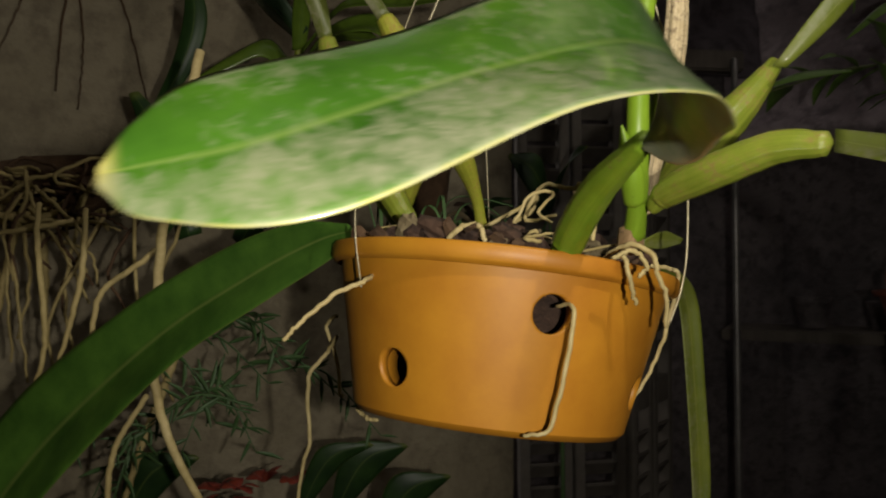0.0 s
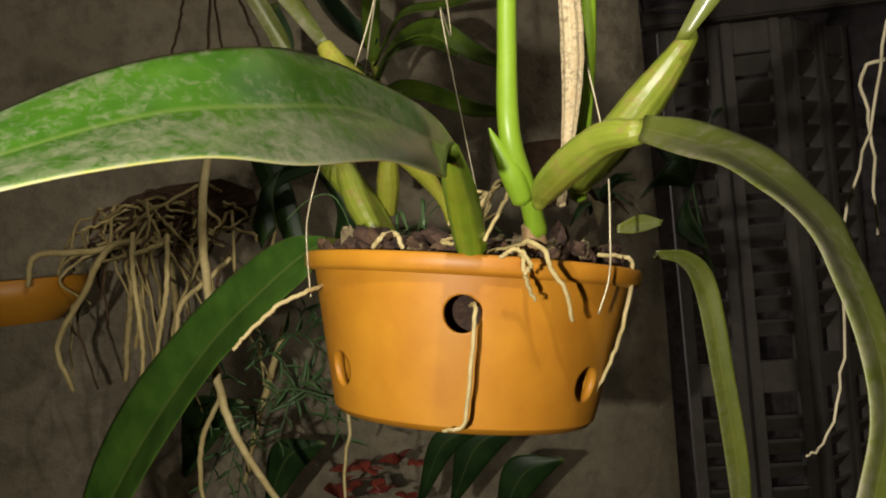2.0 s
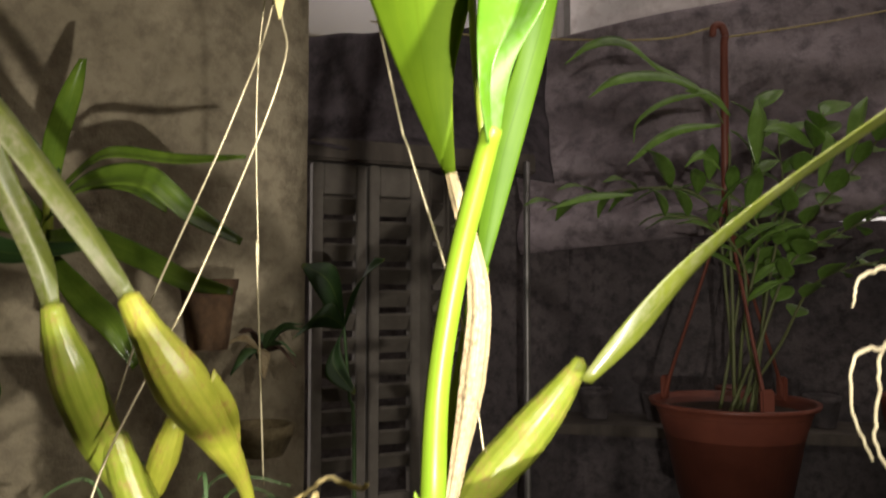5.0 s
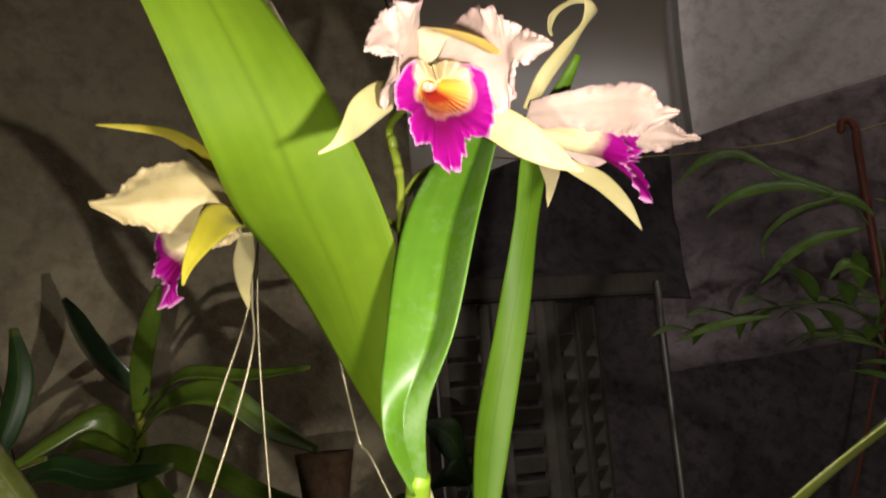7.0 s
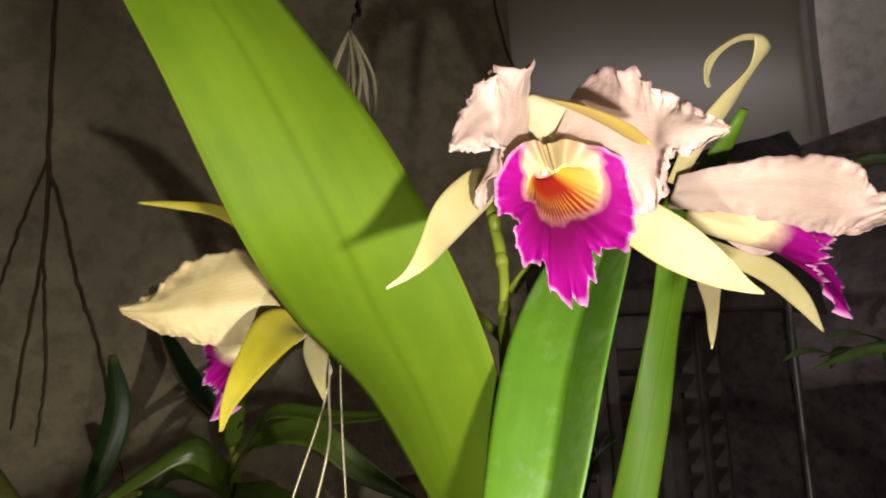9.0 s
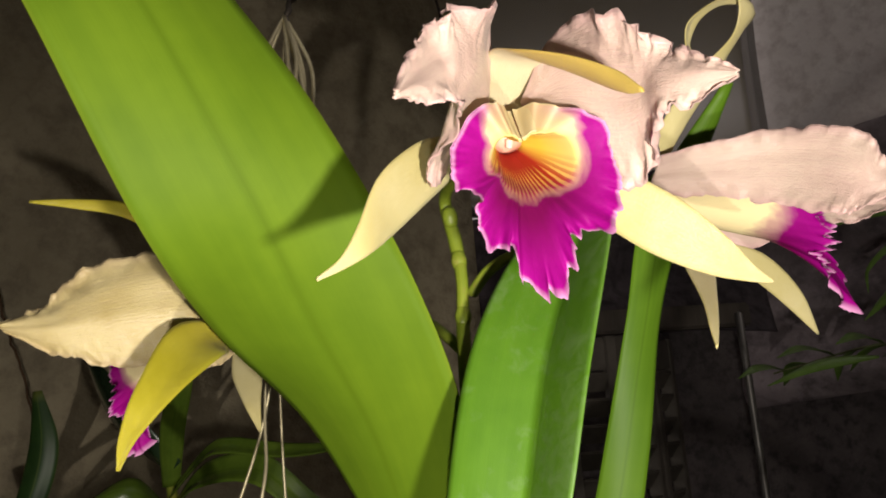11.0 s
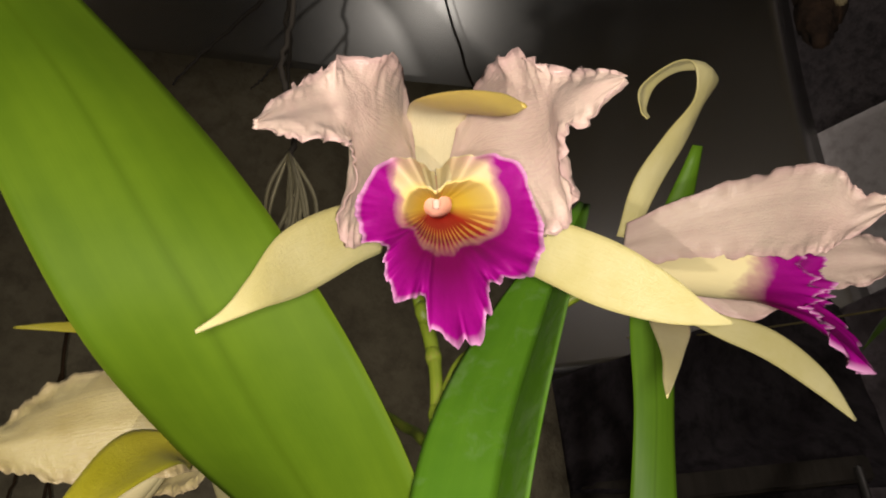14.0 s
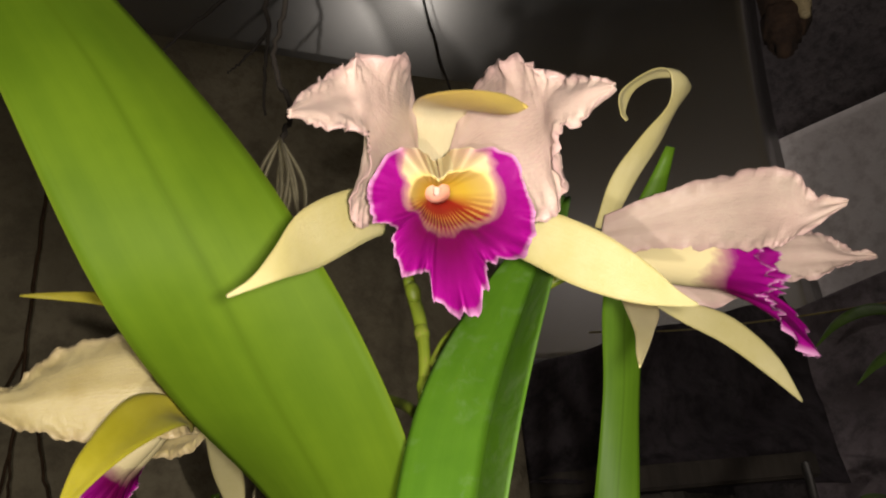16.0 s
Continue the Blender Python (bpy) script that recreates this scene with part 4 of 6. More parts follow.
# leafy shoot to the right, bent at its node
part("pseudobulb", tube([(0.0554, 0.4128, 1.3599), (0.0634, 0.4044, 1.3686), (0.0837, 0.3785, 1.3778), (0.1067, 0.3578, 1.3859), (0.1251, 0.3432, 1.3852)], [0.0036, 0.0080, 0.0092, 0.0082, 0.0058], 40, 48, 13, 0.022, 0.0002, 26), M_BULB, orchid)
leaf([
    ((0.1271, 0.3390, 1.3862), (0.0015, 0.0029, 0.0058)),
    ((0.1486, 0.3124, 1.3768), (0.0016, 0.0117, 0.0081)),
    ((0.1652, 0.2922, 1.3681), (0.0033, 0.0160, 0.0063)),
    ((0.1769, 0.2764, 1.3586), (0.0043, 0.0165, 0.0057)),
    ((0.1857, 0.2649, 1.3485), (0.0042, 0.0155, 0.0039)),
    ((0.1923, 0.2568, 1.3389), (0.0044, 0.0131, 0.0036)),
    ((0.1957, 0.2505, 1.3286), (0.0043, 0.0110, 0.0036)),
    ((0.2014, 0.2431, 1.3069), (0.0048, 0.0081, 0.0026)),
    ((0.2028, 0.2370, 1.2842), (0.0051, 0.0065, 0.0011)),
    ((0.1971, 0.2300, 1.2613), (0.0050, 0.0054, -0.0012)),
    ((0.1897, 0.2246, 1.2412), (0.0029, 0.0024, -0.0008)),
    ((0.1842, 0.2210, 1.2281), (0.0003, 0.0001, -0.0000)),
], M_LEAF_OLD_OLIVE, "olive leaf arching outward and down", n=60, m=12, fold=0.12, thick=0.0018)
# shoot leaning up to the right
part("pseudobulb", tube([(0.0666, 0.4636, 1.3699), (0.0845, 0.4667, 1.3904), (0.1092, 0.4690, 1.4156), (0.1286, 0.4714, 1.4375), (0.1417, 0.4737, 1.4544)], [0.006, 0.0115, 0.012, 0.0085, 0.0045], 40, 48, 13, 0.022, 0.0002, 26), M_BULB, orchid)
leaf([
    ((0.1370, 0.4508, 1.4463), (0.0036, -0.0004, -0.0008)),
    ((0.1617, 0.4445, 1.4743), (0.0056, 0.0013, -0.0039)),
    ((0.1917, 0.4400, 1.5082), (0.0077, 0.0075, -0.0021)),
    ((0.2358, 0.4339, 1.5474), (0.0109, 0.0148, 0.0012)),
    ((0.2776, 0.4224, 1.5796), (0.0149, 0.0188, 0.0041)),
    ((0.3134, 0.4002, 1.6083), (0.0150, 0.0164, 0.0051)),
    ((0.3362, 0.3731, 1.6280), (0.0041, 0.0041, 0.0015)),
], M_LEAF_OLIVE, "long leaf seen along its edge", n=36, m=10, fold=0.15, thick=0.0018)
# the tall flowering shoot
part("stem", tube([(0.048, 0.432, 1.345), (0.0485, 0.415, 1.372), (0.0465, 0.400, 1.402), (0.0493, 0.402, 1.453), (0.0572, 0.394, 1.508), (0.0655, 0.376, 1.552), (0.0680, 0.3665, 1.566)], [0.0066, 0.0056, 0.0062, 0.0056, 0.0054, 0.0050, 0.0046], 44, 14, 5, 0.03), M_STEM, orchid)
part("sheath", tube([(0.0462, 0.4140, 1.3640), (0.0440, 0.4060, 1.3790), (0.0400, 0.3985, 1.3930), (0.0372, 0.3935, 1.4045)], [0.0062, 0.0070, 0.0042, 0.0005], 20, 20), M_STEM, orchid, "green bract at the node")
part("bract", tube([(0.046, 0.434, 1.338), (0.046, 0.430, 1.350)], [0.0080, 0.0066], 8, 14, 5, 0.12), M_HUSK, orchid, "papery brown base")
part("stem", tube([(0.0585, 0.4517, 1.3600), (0.0670, 0.4550, 1.4050), (0.0745, 0.4515, 1.4520), (0.0755, 0.4430, 1.5000), (0.0605, 0.4386, 1.5570)], [0.0026, 0.0044, 0.0068, 0.0056, 0.0030], 60, 44, 7, 0.09, 0.0002, 3), M_SHEATH, orchid, "dry straw-coloured papery sheath")
part("stem", tube([(0.060, 0.492, 1.365), (0.066, 0.490, 1.400), (0.076, 0.485, 1.455), (0.0835, 0.4767, 1.509)], [0.006, 0.0060, 0.0056, 0.0052], 24, 12, 5, 0.03), M_STEM, orchid)
# its three tall leaves
leaf([
    ((0.0604, 0.4386, 1.5551), (0.0025, -0.0011, -0.0002)),
    ((0.0462, 0.4212, 1.6018), (0.0122, -0.0065, -0.0010)),
    ((0.0383, 0.4005, 1.6460), (0.0260, -0.0114, -0.0029)),
    ((0.0283, 0.3717, 1.6783), (0.0288, -0.0037, 0.0034)),
    ((0.0199, 0.3403, 1.7086), (0.0196, 0.0073, 0.0144)),
    ((0.0038, 0.3201, 1.7465), (0.0132, 0.0135, 0.0123)),
    ((-0.0161, 0.3058, 1.7830), (0.0098, 0.0079, 0.0083)),
    ((-0.0285, 0.2899, 1.8207), (0.0012, 0.0016, 0.0015)),
], M_LEAF_BRIGHT, "broad bright green leaf leaning forward", n=60, m=18, fold=0.10, thick=0.0022)
leaf([
    ((0.0681, 0.3666, 1.5599), (0.0028, 0.0014, 0.0004)),
    ((0.0664, 0.3511, 1.5873), (0.0079, 0.0025, 0.0028)),
    ((0.0739, 0.3505, 1.6188), (0.0136, -0.0077, 0.0001)),
    ((0.0836, 0.3615, 1.6612), (0.0146, -0.0083, -0.0028)),
    ((0.0965, 0.3761, 1.6946), (0.0114, -0.0064, -0.0013)),
    ((0.1145, 0.3931, 1.7276), (0.0016, 0.0004, -0.0007)),
], M_LEAF_MID, "glossy green leaf folded along its midrib", n=46, m=24, crease=1.05, fold=-0.55, thick=0.0022)
leaf([
    ((0.0834, 0.4767, 1.5058), (0.0031, -0.0010, -0.0013)),
    ((0.0945, 0.4659, 1.5707), (0.0087, -0.0025, -0.0004)),
    ((0.1096, 0.4543, 1.6295), (0.0085, -0.0002, 0.0023)),
    ((0.1207, 0.4458, 1.6763), (0.0060, 0.0031, -0.0000)),
    ((0.1291, 0.4187, 1.7080), (0.0062, 0.0022, -0.0012)),
    ((0.1479, 0.3933, 1.7379), (0.0013, 0.0005, -0.0003)),
], M_LEAF_RIGHT, "narrow upright green leaf behind the flowers", n=40, m=12, fold=0.12, thick=0.002)

# the older shoots at the back of the pot
part("pseudobulb", tube([(-0.0485, 0.5425, 1.3502), (-0.0524, 0.5278, 1.3782), (-0.0626, 0.4999, 1.4093), (-0.0797, 0.4774, 1.4435), (-0.0964, 0.4709, 1.4723), (-0.1074, 0.4697, 1.4920)], [0.0042, 0.0045, 0.0095, 0.0150, 0.0095, 0.0060], 48, 48, 14, 0.022, 0.0002, 34), M_BULB_YELLOW, orchid, "swollen yellow-green pseudobulb with brown scars")
part("sheath", blade([((-0.0662, 0.4773, 1.4486), (0.0024, -0.0005, 0.0049)), ((-0.0570, 0.4866, 1.4303), (0.0042, 0.0017, 0.0016)), ((-0.0555, 0.5094, 1.4059), (0.0030, 0.0005, 0.0008))], n=14, m=8, fold=-0.4, thick=0.001), M_BULB_YELLOW, orchid)
leaf([
    ((-0.1074, 0.4696, 1.4926), (0.0041, -0.0006, 0.0020)),
    ((-0.1286, 0.4687, 1.5252), (0.0035, 0.0064, 0.0037)),
    ((-0.1576, 0.4661, 1.5659), (0.0013, 0.0112, 0.0064)),
    ((-0.1818, 0.4609, 1.5979), (-0.0004, 0.0137, 0.0081)),
    ((-0.2185, 0.4546, 1.6383), (-0.0027, 0.0138, 0.0110)),
    ((-0.2585, 0.4496, 1.6610), (-0.0014, 0.0046, 0.0047)),
], M_LEAF_OLD_OLIVE, "leaf of an older shoot, seen along its edge", n=34, m=10, fold=0.2, thick=0.0018)
part("pseudobulb", tube([(-0.1023, 0.5403, 1.3478), (-0.1152, 0.5316, 1.3746), (-0.1322, 0.5136, 1.4117), (-0.1423, 0.4995, 1.4463), (-0.1502, 0.4947, 1.4729), (-0.1538, 0.4946, 1.4869)], [0.006, 0.010, 0.0125, 0.0135, 0.0085, 0.006], 48, 48, 14, 0.022, 0.0002, 34), M_BULB, orchid)
leaf([
    ((-0.1541, 0.4946, 1.4875), (0.0049, -0.0007, 0.0014)),
    ((-0.1609, 0.4896, 1.5162), (0.0075, 0.0037, -0.0017)),
    ((-0.1756, 0.4710, 1.5599), (0.0101, 0.0036, -0.0050)),
    ((-0.1862, 0.4524, 1.5914), (0.0101, 0.0034, -0.0013)),
    ((-0.2089, 0.4355, 1.6224), (0.0078, 0.0037, -0.0008)),
    ((-0.2302, 0.4234, 1.6438), (0.0014, -0.0002, -0.0003)),
], M_LEAF_OLD_OLIVE, "dull olive leaf of an older shoot", n=34, m=12, fold=0.25, thick=0.0018)
part("pseudobulb", tube([(-0.1101, 0.5496, 1.3721), (-0.1012, 0.5381, 1.3955), (-0.0925, 0.5267, 1.4181)], [0.007, 0.009, 0.006], 28, 48, 11, 0.022, 0.0002, 14), M_BULB_YELLOW, orchid, "yellowing pseudobulb")
part("pseudobulb", tube([(-0.0923, 0.4963, 1.3503), (-0.1101, 0.5035, 1.3787), (-0.1243, 0.5113, 1.4121)], [0.006, 0.0095, 0.008], 30, 48, 13, 0.022, 0.0002, 16), M_BULB, orchid)

# aerial roots over the rim and out of the holes
ROOTS = [
    ([(0.0025, 0.4282, 1.3042), (0.0099, 0.4167, 1.3057), (0.0110, 0.4109, 1.2960), (0.0048, 0.4115, 1.2640), (-0.0022, 0.4140, 1.2360), (-0.0092, 0.4138, 1.2317), (-0.0177, 0.4154, 1.2303)], 0.0019),
    ([(-0.1117, 0.4489, 1.3227), (-0.1141, 0.4241, 1.3193), (-0.1280, 0.4139, 1.3125), (-0.1447, 0.4042, 1.2979), (-0.1545, 0.3977, 1.2869)], 0.0021),
    ([(0.0308, 0.4379, 1.3324), (0.0382, 0.4274, 1.3378), (0.0468, 0.4191, 1.3402), (0.0568, 0.4147, 1.3324), (0.0584, 0.4159, 1.3235), (0.0643, 0.4216, 1.3102), (0.0651, 0.4284, 1.2918)], 0.0021),
    ([(0.0354, 0.4338, 1.3324), (0.0407, 0.4219, 1.3326), (0.0432, 0.4153, 1.3191), (0.0468, 0.4178, 1.3057)], 0.002),
    ([(0.0674, 0.5024, 1.3266), (0.0850, 0.5101, 1.3228), (0.0864, 0.5152, 1.3122), (0.0795, 0.5138, 1.2836), (0.0693, 0.5119, 1.2569), (0.0553, 0.5113, 1.2331)], 0.0021),
    ([(-0.1727, 0.5901, 1.2684), (-0.1849, 0.6075, 1.2542), (-0.1918, 0.6063, 1.2462), (-0.2007, 0.6048, 1.2354), (-0.2043, 0.6137, 1.2069), (-0.2032, 0.6136, 1.1774), (-0.2108, 0.6121, 1.1483), (-0.2138, 0.6112, 1.1092)], 0.0026),
    ([(-0.1713, 0.5854, 1.2857), (-0.1800, 0.6039, 1.2824), (-0.1873, 0.6128, 1.2739), (-0.1818, 0.6136, 1.2555), (-0.1772, 0.6142, 1.2376), (-0.1740, 0.6050, 1.2205), (-0.1705, 0.6006, 1.2166)], 0.0024),
    ([(-0.1424, 0.5309, 1.2222), (-0.1391, 0.5314, 1.2183), (-0.1321, 0.5225, 1.2157), (-0.1242, 0.5185, 1.2158)], 0.0022),
    ([(-0.0703, 0.4623, 1.3338), (-0.0618, 0.4651, 1.3501), (-0.0781, 0.4536, 1.3422), (-0.0795, 0.4541, 1.3361)], 0.0026),
    ([(-0.0459, 0.5326, 1.3556), (-0.0170, 0.5282, 1.3706), (-0.0026, 0.5164, 1.3836), (0.0150, 0.5050, 1.3799), (0.0211, 0.4994, 1.3827)], 0.0022),
    ([(-0.0379, 0.5225, 1.3501), (-0.0131, 0.5186, 1.3647), (-0.0095, 0.5083, 1.3769), (-0.0163, 0.5100, 1.3591), (0.0046, 0.4978, 1.3609)], 0.0022),
    ([(0.0223, 0.4104, 1.3429), (0.0290, 0.4438, 1.3727), (0.0167, 0.4495, 1.3743), (0.0101, 0.4471, 1.3571)], 0.0017),
    ([(-0.0623, 0.4308, 1.3446), (-0.0529, 0.4292, 1.3522), (-0.0426, 0.4278, 1.3519), (-0.0401, 0.4287, 1.3427)], 0.0024),
    ([(0.0330, 0.4041, 1.3324), (0.0435, 0.4028, 1.3364), (0.0509, 0.4024, 1.3284), (0.0467, 0.4039, 1.3217)], 0.0018),
    ([(-0.0235, 0.4684, 1.3554), (-0.0122, 0.4704, 1.3733), (0.0022, 0.4728, 1.3747), (-0.0075, 0.4613, 1.3619), (0.0006, 0.4528, 1.3544)], 0.0016),
]
for i, (pts, r) in enumerate(ROOTS):
    part("root", tube(pts, [r * 0.7, r * 0.74, r * 0.6], 30, 8, 0, 0, 0.0006, i), M_ROOT, orchid)
rnd = random.Random(11)
for i in range(34):
    a, rr = rnd.uniform(-3.0, 0.4), rnd.uniform(0.02, 0.105)
    c = POT @ Vector((rr * math.cos(a), rr * math.sin(a), 0.0))
    pts = [c + Vector((rnd.uniform(-0.018, 0.018), rnd.uniform(-0.012, 0.012), rnd.uniform(-0.004, 0.016))) for _ in range(4)]
    part("root", tube(pts, [0.0009, 0.0013, 0.0008], 18, 7, 0, 0, 0.0006, 50 + i), rnd.choice((M_ROOT_DULL, M_ROOT_DULL, M_MOSS)), orchid)

# a thin weed among the bulbs
weed = thing("pot_weed", POT @ Vector((-0.05, 0.02, 0.0)), "thin green weed growing among the bulbs in the pot", "plant")
rnd = random.Random(71)
for i in range(18):
    foot = POT @ Vector((rnd.uniform(-0.095, 0.01), rnd.uniform(-0.03, 0.05), 0.0))
    a, reach_, lift = rnd.uniform(0, 6.283), rnd.uniform(0.02, 0.055), rnd.uniform(0.015, 0.05)
    d = Vector((math.cos(a), math.sin(a), 0))
    pts = [foot, foot + d * reach_ * 0.35 + Vector((0, 0, lift)), foot + d * reach_ * 0.8 + Vector((0, 0, lift * 1.05)), foot + d * reach_ * 1.25 + Vector((0, 0, lift * rnd.uniform(0.4, 0.9)))]
    part("leaf", strip(pts, [0.0010, 0.0014, 0.0013, 0.0003], (-d.y, d.x, 0.2), 16, 4, fold=0.3, thick=0.0006, seed=i), M_THIN, weed)

# ---- scape and flowers ----
part("scape", tube([(0.0672, 0.385, 1.566), (0.0645, 0.392, 1.615), (0.0640, 0.3987, 1.6668), (0.0646, 0.4017, 1.6882), (0.0631, 0.4052, 1.7014), (0.0615, 0.4018, 1.7161), (0.0749, 0.3682, 1.7139)], [0.0021, 0.0020, 0.0021, 0.0019, 0.0022, 0.0019, 0.0017], 46, 10), M_SCAPE, orchid)
part("flower_stalk", tube([(0.0640, 0.3987, 1.6668), (0.0583, 0.4042, 1.6727), (0.0449, 0.4333, 1.6834), (0.0199, 0.4555, 1.6969), (-0.0154, 0.4012, 1.6752)], [0.0018, 0.0017, 0.0016], 24, 9), M_SCAPE, orchid)
part("flower_stalk", tube([(0.0672, 0.4019, 1.6845), (0.0741, 0.3976, 1.6908), (0.0850, 0.3990, 1.6960), (0.1071, 0.3960, 1.7022), (0.1193, 0.3940, 1.7062)], [0.0018, 0.0017, 0.0016], 24, 9), M_SCAPE, orchid)


for at, along_ in (((0.0643, 0.4001, 1.6777), (0.0646, 0.4017, 1.6882)), ((0.0639, 0.4038, 1.6953), (0.0631, 0.4052, 1.7014)), ((0.0622, 0.4034, 1.7092), (0.0615, 0.4018, 1.7161))):
    d = (Vector(along_) - Vector(at)).normalized() * 0.0025
    part("node", tube([Vector(at) - d, at, Vector(at) + d], [0.0020, 0.0025, 0.0020], 8, 10), M_SCAPE, orchid)


def petal(f, name, stations, material, label="", **kw):
    a = dict(n=96, m=26, fold=0.06, thick=0.0007, ruffle=0.0)
    a.update(kw)
    return part(name, blade(stations, **a), material, f, label)


def flower_heart(at, stalk_from):
    """The green ovary behind a flower, which carries the rest."""
    f = part("flower", tube([stalk_from, at], [0.0018, 0.0028], 10, 10, 3, 0.06), M_STEM, orchid, "cream and blush orchid flower with a frilled magenta lip")
    return f


# the flower that faces the camera
F2 = flower_heart((0.0808, 0.3590, 1.7180), (0.0752, 0.3676, 1.7152))
petal(F2, "petal", [
    ((0.0797, 0.3415, 1.7183), (0.0019, -0.0009, 0.0025)),
    ((0.0770, 0.3313, 1.7165), (0.0077, -0.0028, 0.0168)),
    ((0.0763, 0.3195, 1.7135), (0.0087, -0.0071, 0.0143)),
    ((0.0767, 0.3098, 1.7150), (0.0009, -0.0035, 0.0092)),
    ((0.0747, 0.3060, 1.7133), (-0.0016, -0.0011, 0.0076)),
    ((0.0718, 0.2977, 1.7078), (-0.0010, -0.0006, 0.0047)),
    ((0.0688, 0.2898, 1.7014), (0.0000, -0.0003, 0.0006)),
], M_PETAL, ruffle=0.0016, waves=6, seed=1)
petal(F2, "petal", [
    ((0.0893, 0.3440, 1.7175), (0.0008, 0.0012, -0.0019)),
    ((0.0989, 0.3365, 1.7156), (0.0001, 0.0041, -0.0160)),
    ((0.1088, 0.3296, 1.7107), (0.0016, 0.0081, -0.0169)),
    ((0.1142, 0.3238, 1.7088), (0.0000, 0.0061, -0.0127)),
    ((0.1165, 0.3173, 1.7090), (-0.0017, 0.0002, -0.0073)),
    ((0.1219, 0.3113, 1.7065), (-0.0014, 0.0009, -0.0043)),
    ((0.1278, 0.3073, 1.7046), (-0.0002, 0.0003, -0.0006)),
], M_PETAL, ruffle=0.0016, waves=6, seed=2)
petal(F2, "dorsal_sepal", [
    ((0.0830, 0.3500, 1.7178), (0.0036, 0.0010, -0.0004)),
    ((0.0858, 0.3412, 1.7238), (0.0060, 0.0016, -0.0007)),
    ((0.0893, 0.3328, 1.7259), (0.0063, 0.0014, -0.0012)),
    ((0.0943, 0.3221, 1.7190), (0.0059, 0.0016, -0.0026)),
    ((0.1015, 0.3140, 1.7121), (0.0033, 0.0009, -0.0033)),
    ((0.1076, 0.3083, 1.7063), (0.0007, 0.0003, -0.0023)),
    ((0.1108, 0.3054, 1.7030), (0.0002, 0.0002, -0.0004)),
], M_HOOD, "cream sepal folded over with a yellow back", n=46, m=12)
petal(F2, "lateral_sepal", [
    ((0.0713, 0.3451, 1.7079), (-0.0012, 0.0023, -0.0050)),
    ((0.0668, 0.3352, 1.7027), (0.0005, 0.0039, -0.0053)),
    ((0.0607, 0.3224, 1.6923), (0.0005, 0.0039, -0.0052)),
    ((0.0572, 0.3127, 1.6830), (0.0007, 0.0015, -0.0026)),
    ((0.0537, 0.3083, 1.6778), (0.0002, 0.0006, -0.0010)),
    ((0.0493, 0.3058, 1.6747), (0.0000, 0.0002, -0.0003)),
], M_SEPAL, n=40, m=12, cup=-0.12)
petal(F2, "lateral_sepal", [
    ((0.0999, 0.3548, 1.7012), (-0.0015, 0.0021, -0.0046)),
    ((0.1069, 0.3505, 1.6962), (-0.0032, 0.0021, -0.0053)),
    ((0.1180, 0.3490, 1.6874), (-0.0037, 0.0020, -0.0054)),
    ((0.1280, 0.3488, 1.6797), (-0.0024, 0.0015, -0.0038)),
    ((0.1346, 0.3485, 1.6748), (-0.0009, 0.0006, -0.0016)),
    ((0.1390, 0.3485, 1.6725), (-0.0001, 0.0001, -0.0003)),
], M_SEPAL, n=40, m=12, cup=-0.12)
LIP2 = Vector((0.0817, 0.3545, 1.7154))
EYE2 = Vector((0.0990, 0.2873, 1.6719))
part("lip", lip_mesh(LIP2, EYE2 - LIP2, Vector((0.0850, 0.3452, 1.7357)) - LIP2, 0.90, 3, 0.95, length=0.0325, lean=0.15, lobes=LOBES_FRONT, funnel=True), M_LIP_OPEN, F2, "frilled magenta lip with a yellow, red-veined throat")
column = part("column", tube([(0.0836, 0.3468, 1.7190), (0.0836, 0.3464, 1.7168), (0.0837, 0.3448, 1.7126), (0.0837, 0.3438, 1.7098)], [0.0008, 0.0026, 0.0038, 0.0040], 24, 20), M_COLUMN, F2, "flesh-pink column")
part("anther_cap", tube([(0.0850, 0.3412, 1.7094), (0.0848, 0.3414, 1.7078)], [0.0010, 0.0008], 10, 12), M_CAP, column, "white anther cap")

# the flower turned to the right
F3 = flower_heart((0.1250, 0.3945, 1.7115), (0.1188, 0.3942, 1.7060))
petal(F3, "dorsal_sepal", [
    ((0.1234, 0.3931, 1.7147), (0.0021, 0.0009, -0.0008)),
    ((0.1322, 0.3910, 1.7286), (0.0033, 0.0021, -0.0006)),
    ((0.1425, 0.3921, 1.7408), (0.0027, 0.0029, -0.0003)),
    ((0.1513, 0.3928, 1.7512), (0.0014, 0.0041, 0.0009)),
    ((0.1551, 0.3893, 1.7586), (0.0036, 0.0053, 0.0005)),
    ((0.1474, 0.3840, 1.7584), (0.0015, 0.0040, 0.0010)),
    ((0.1382, 0.3801, 1.7521), (0.0024, 0.0029, 0.0016)),
    ((0.1353, 0.3798, 1.7451), (0.0010, 0.0016, 0.0013)),
    ((0.1359, 0.3801, 1.7419), (0.0004, 0.0004, 0.0004)),
], M_SEPAL, "pale sepal curled over like a hook", n=54, m=10, fold=0.2)
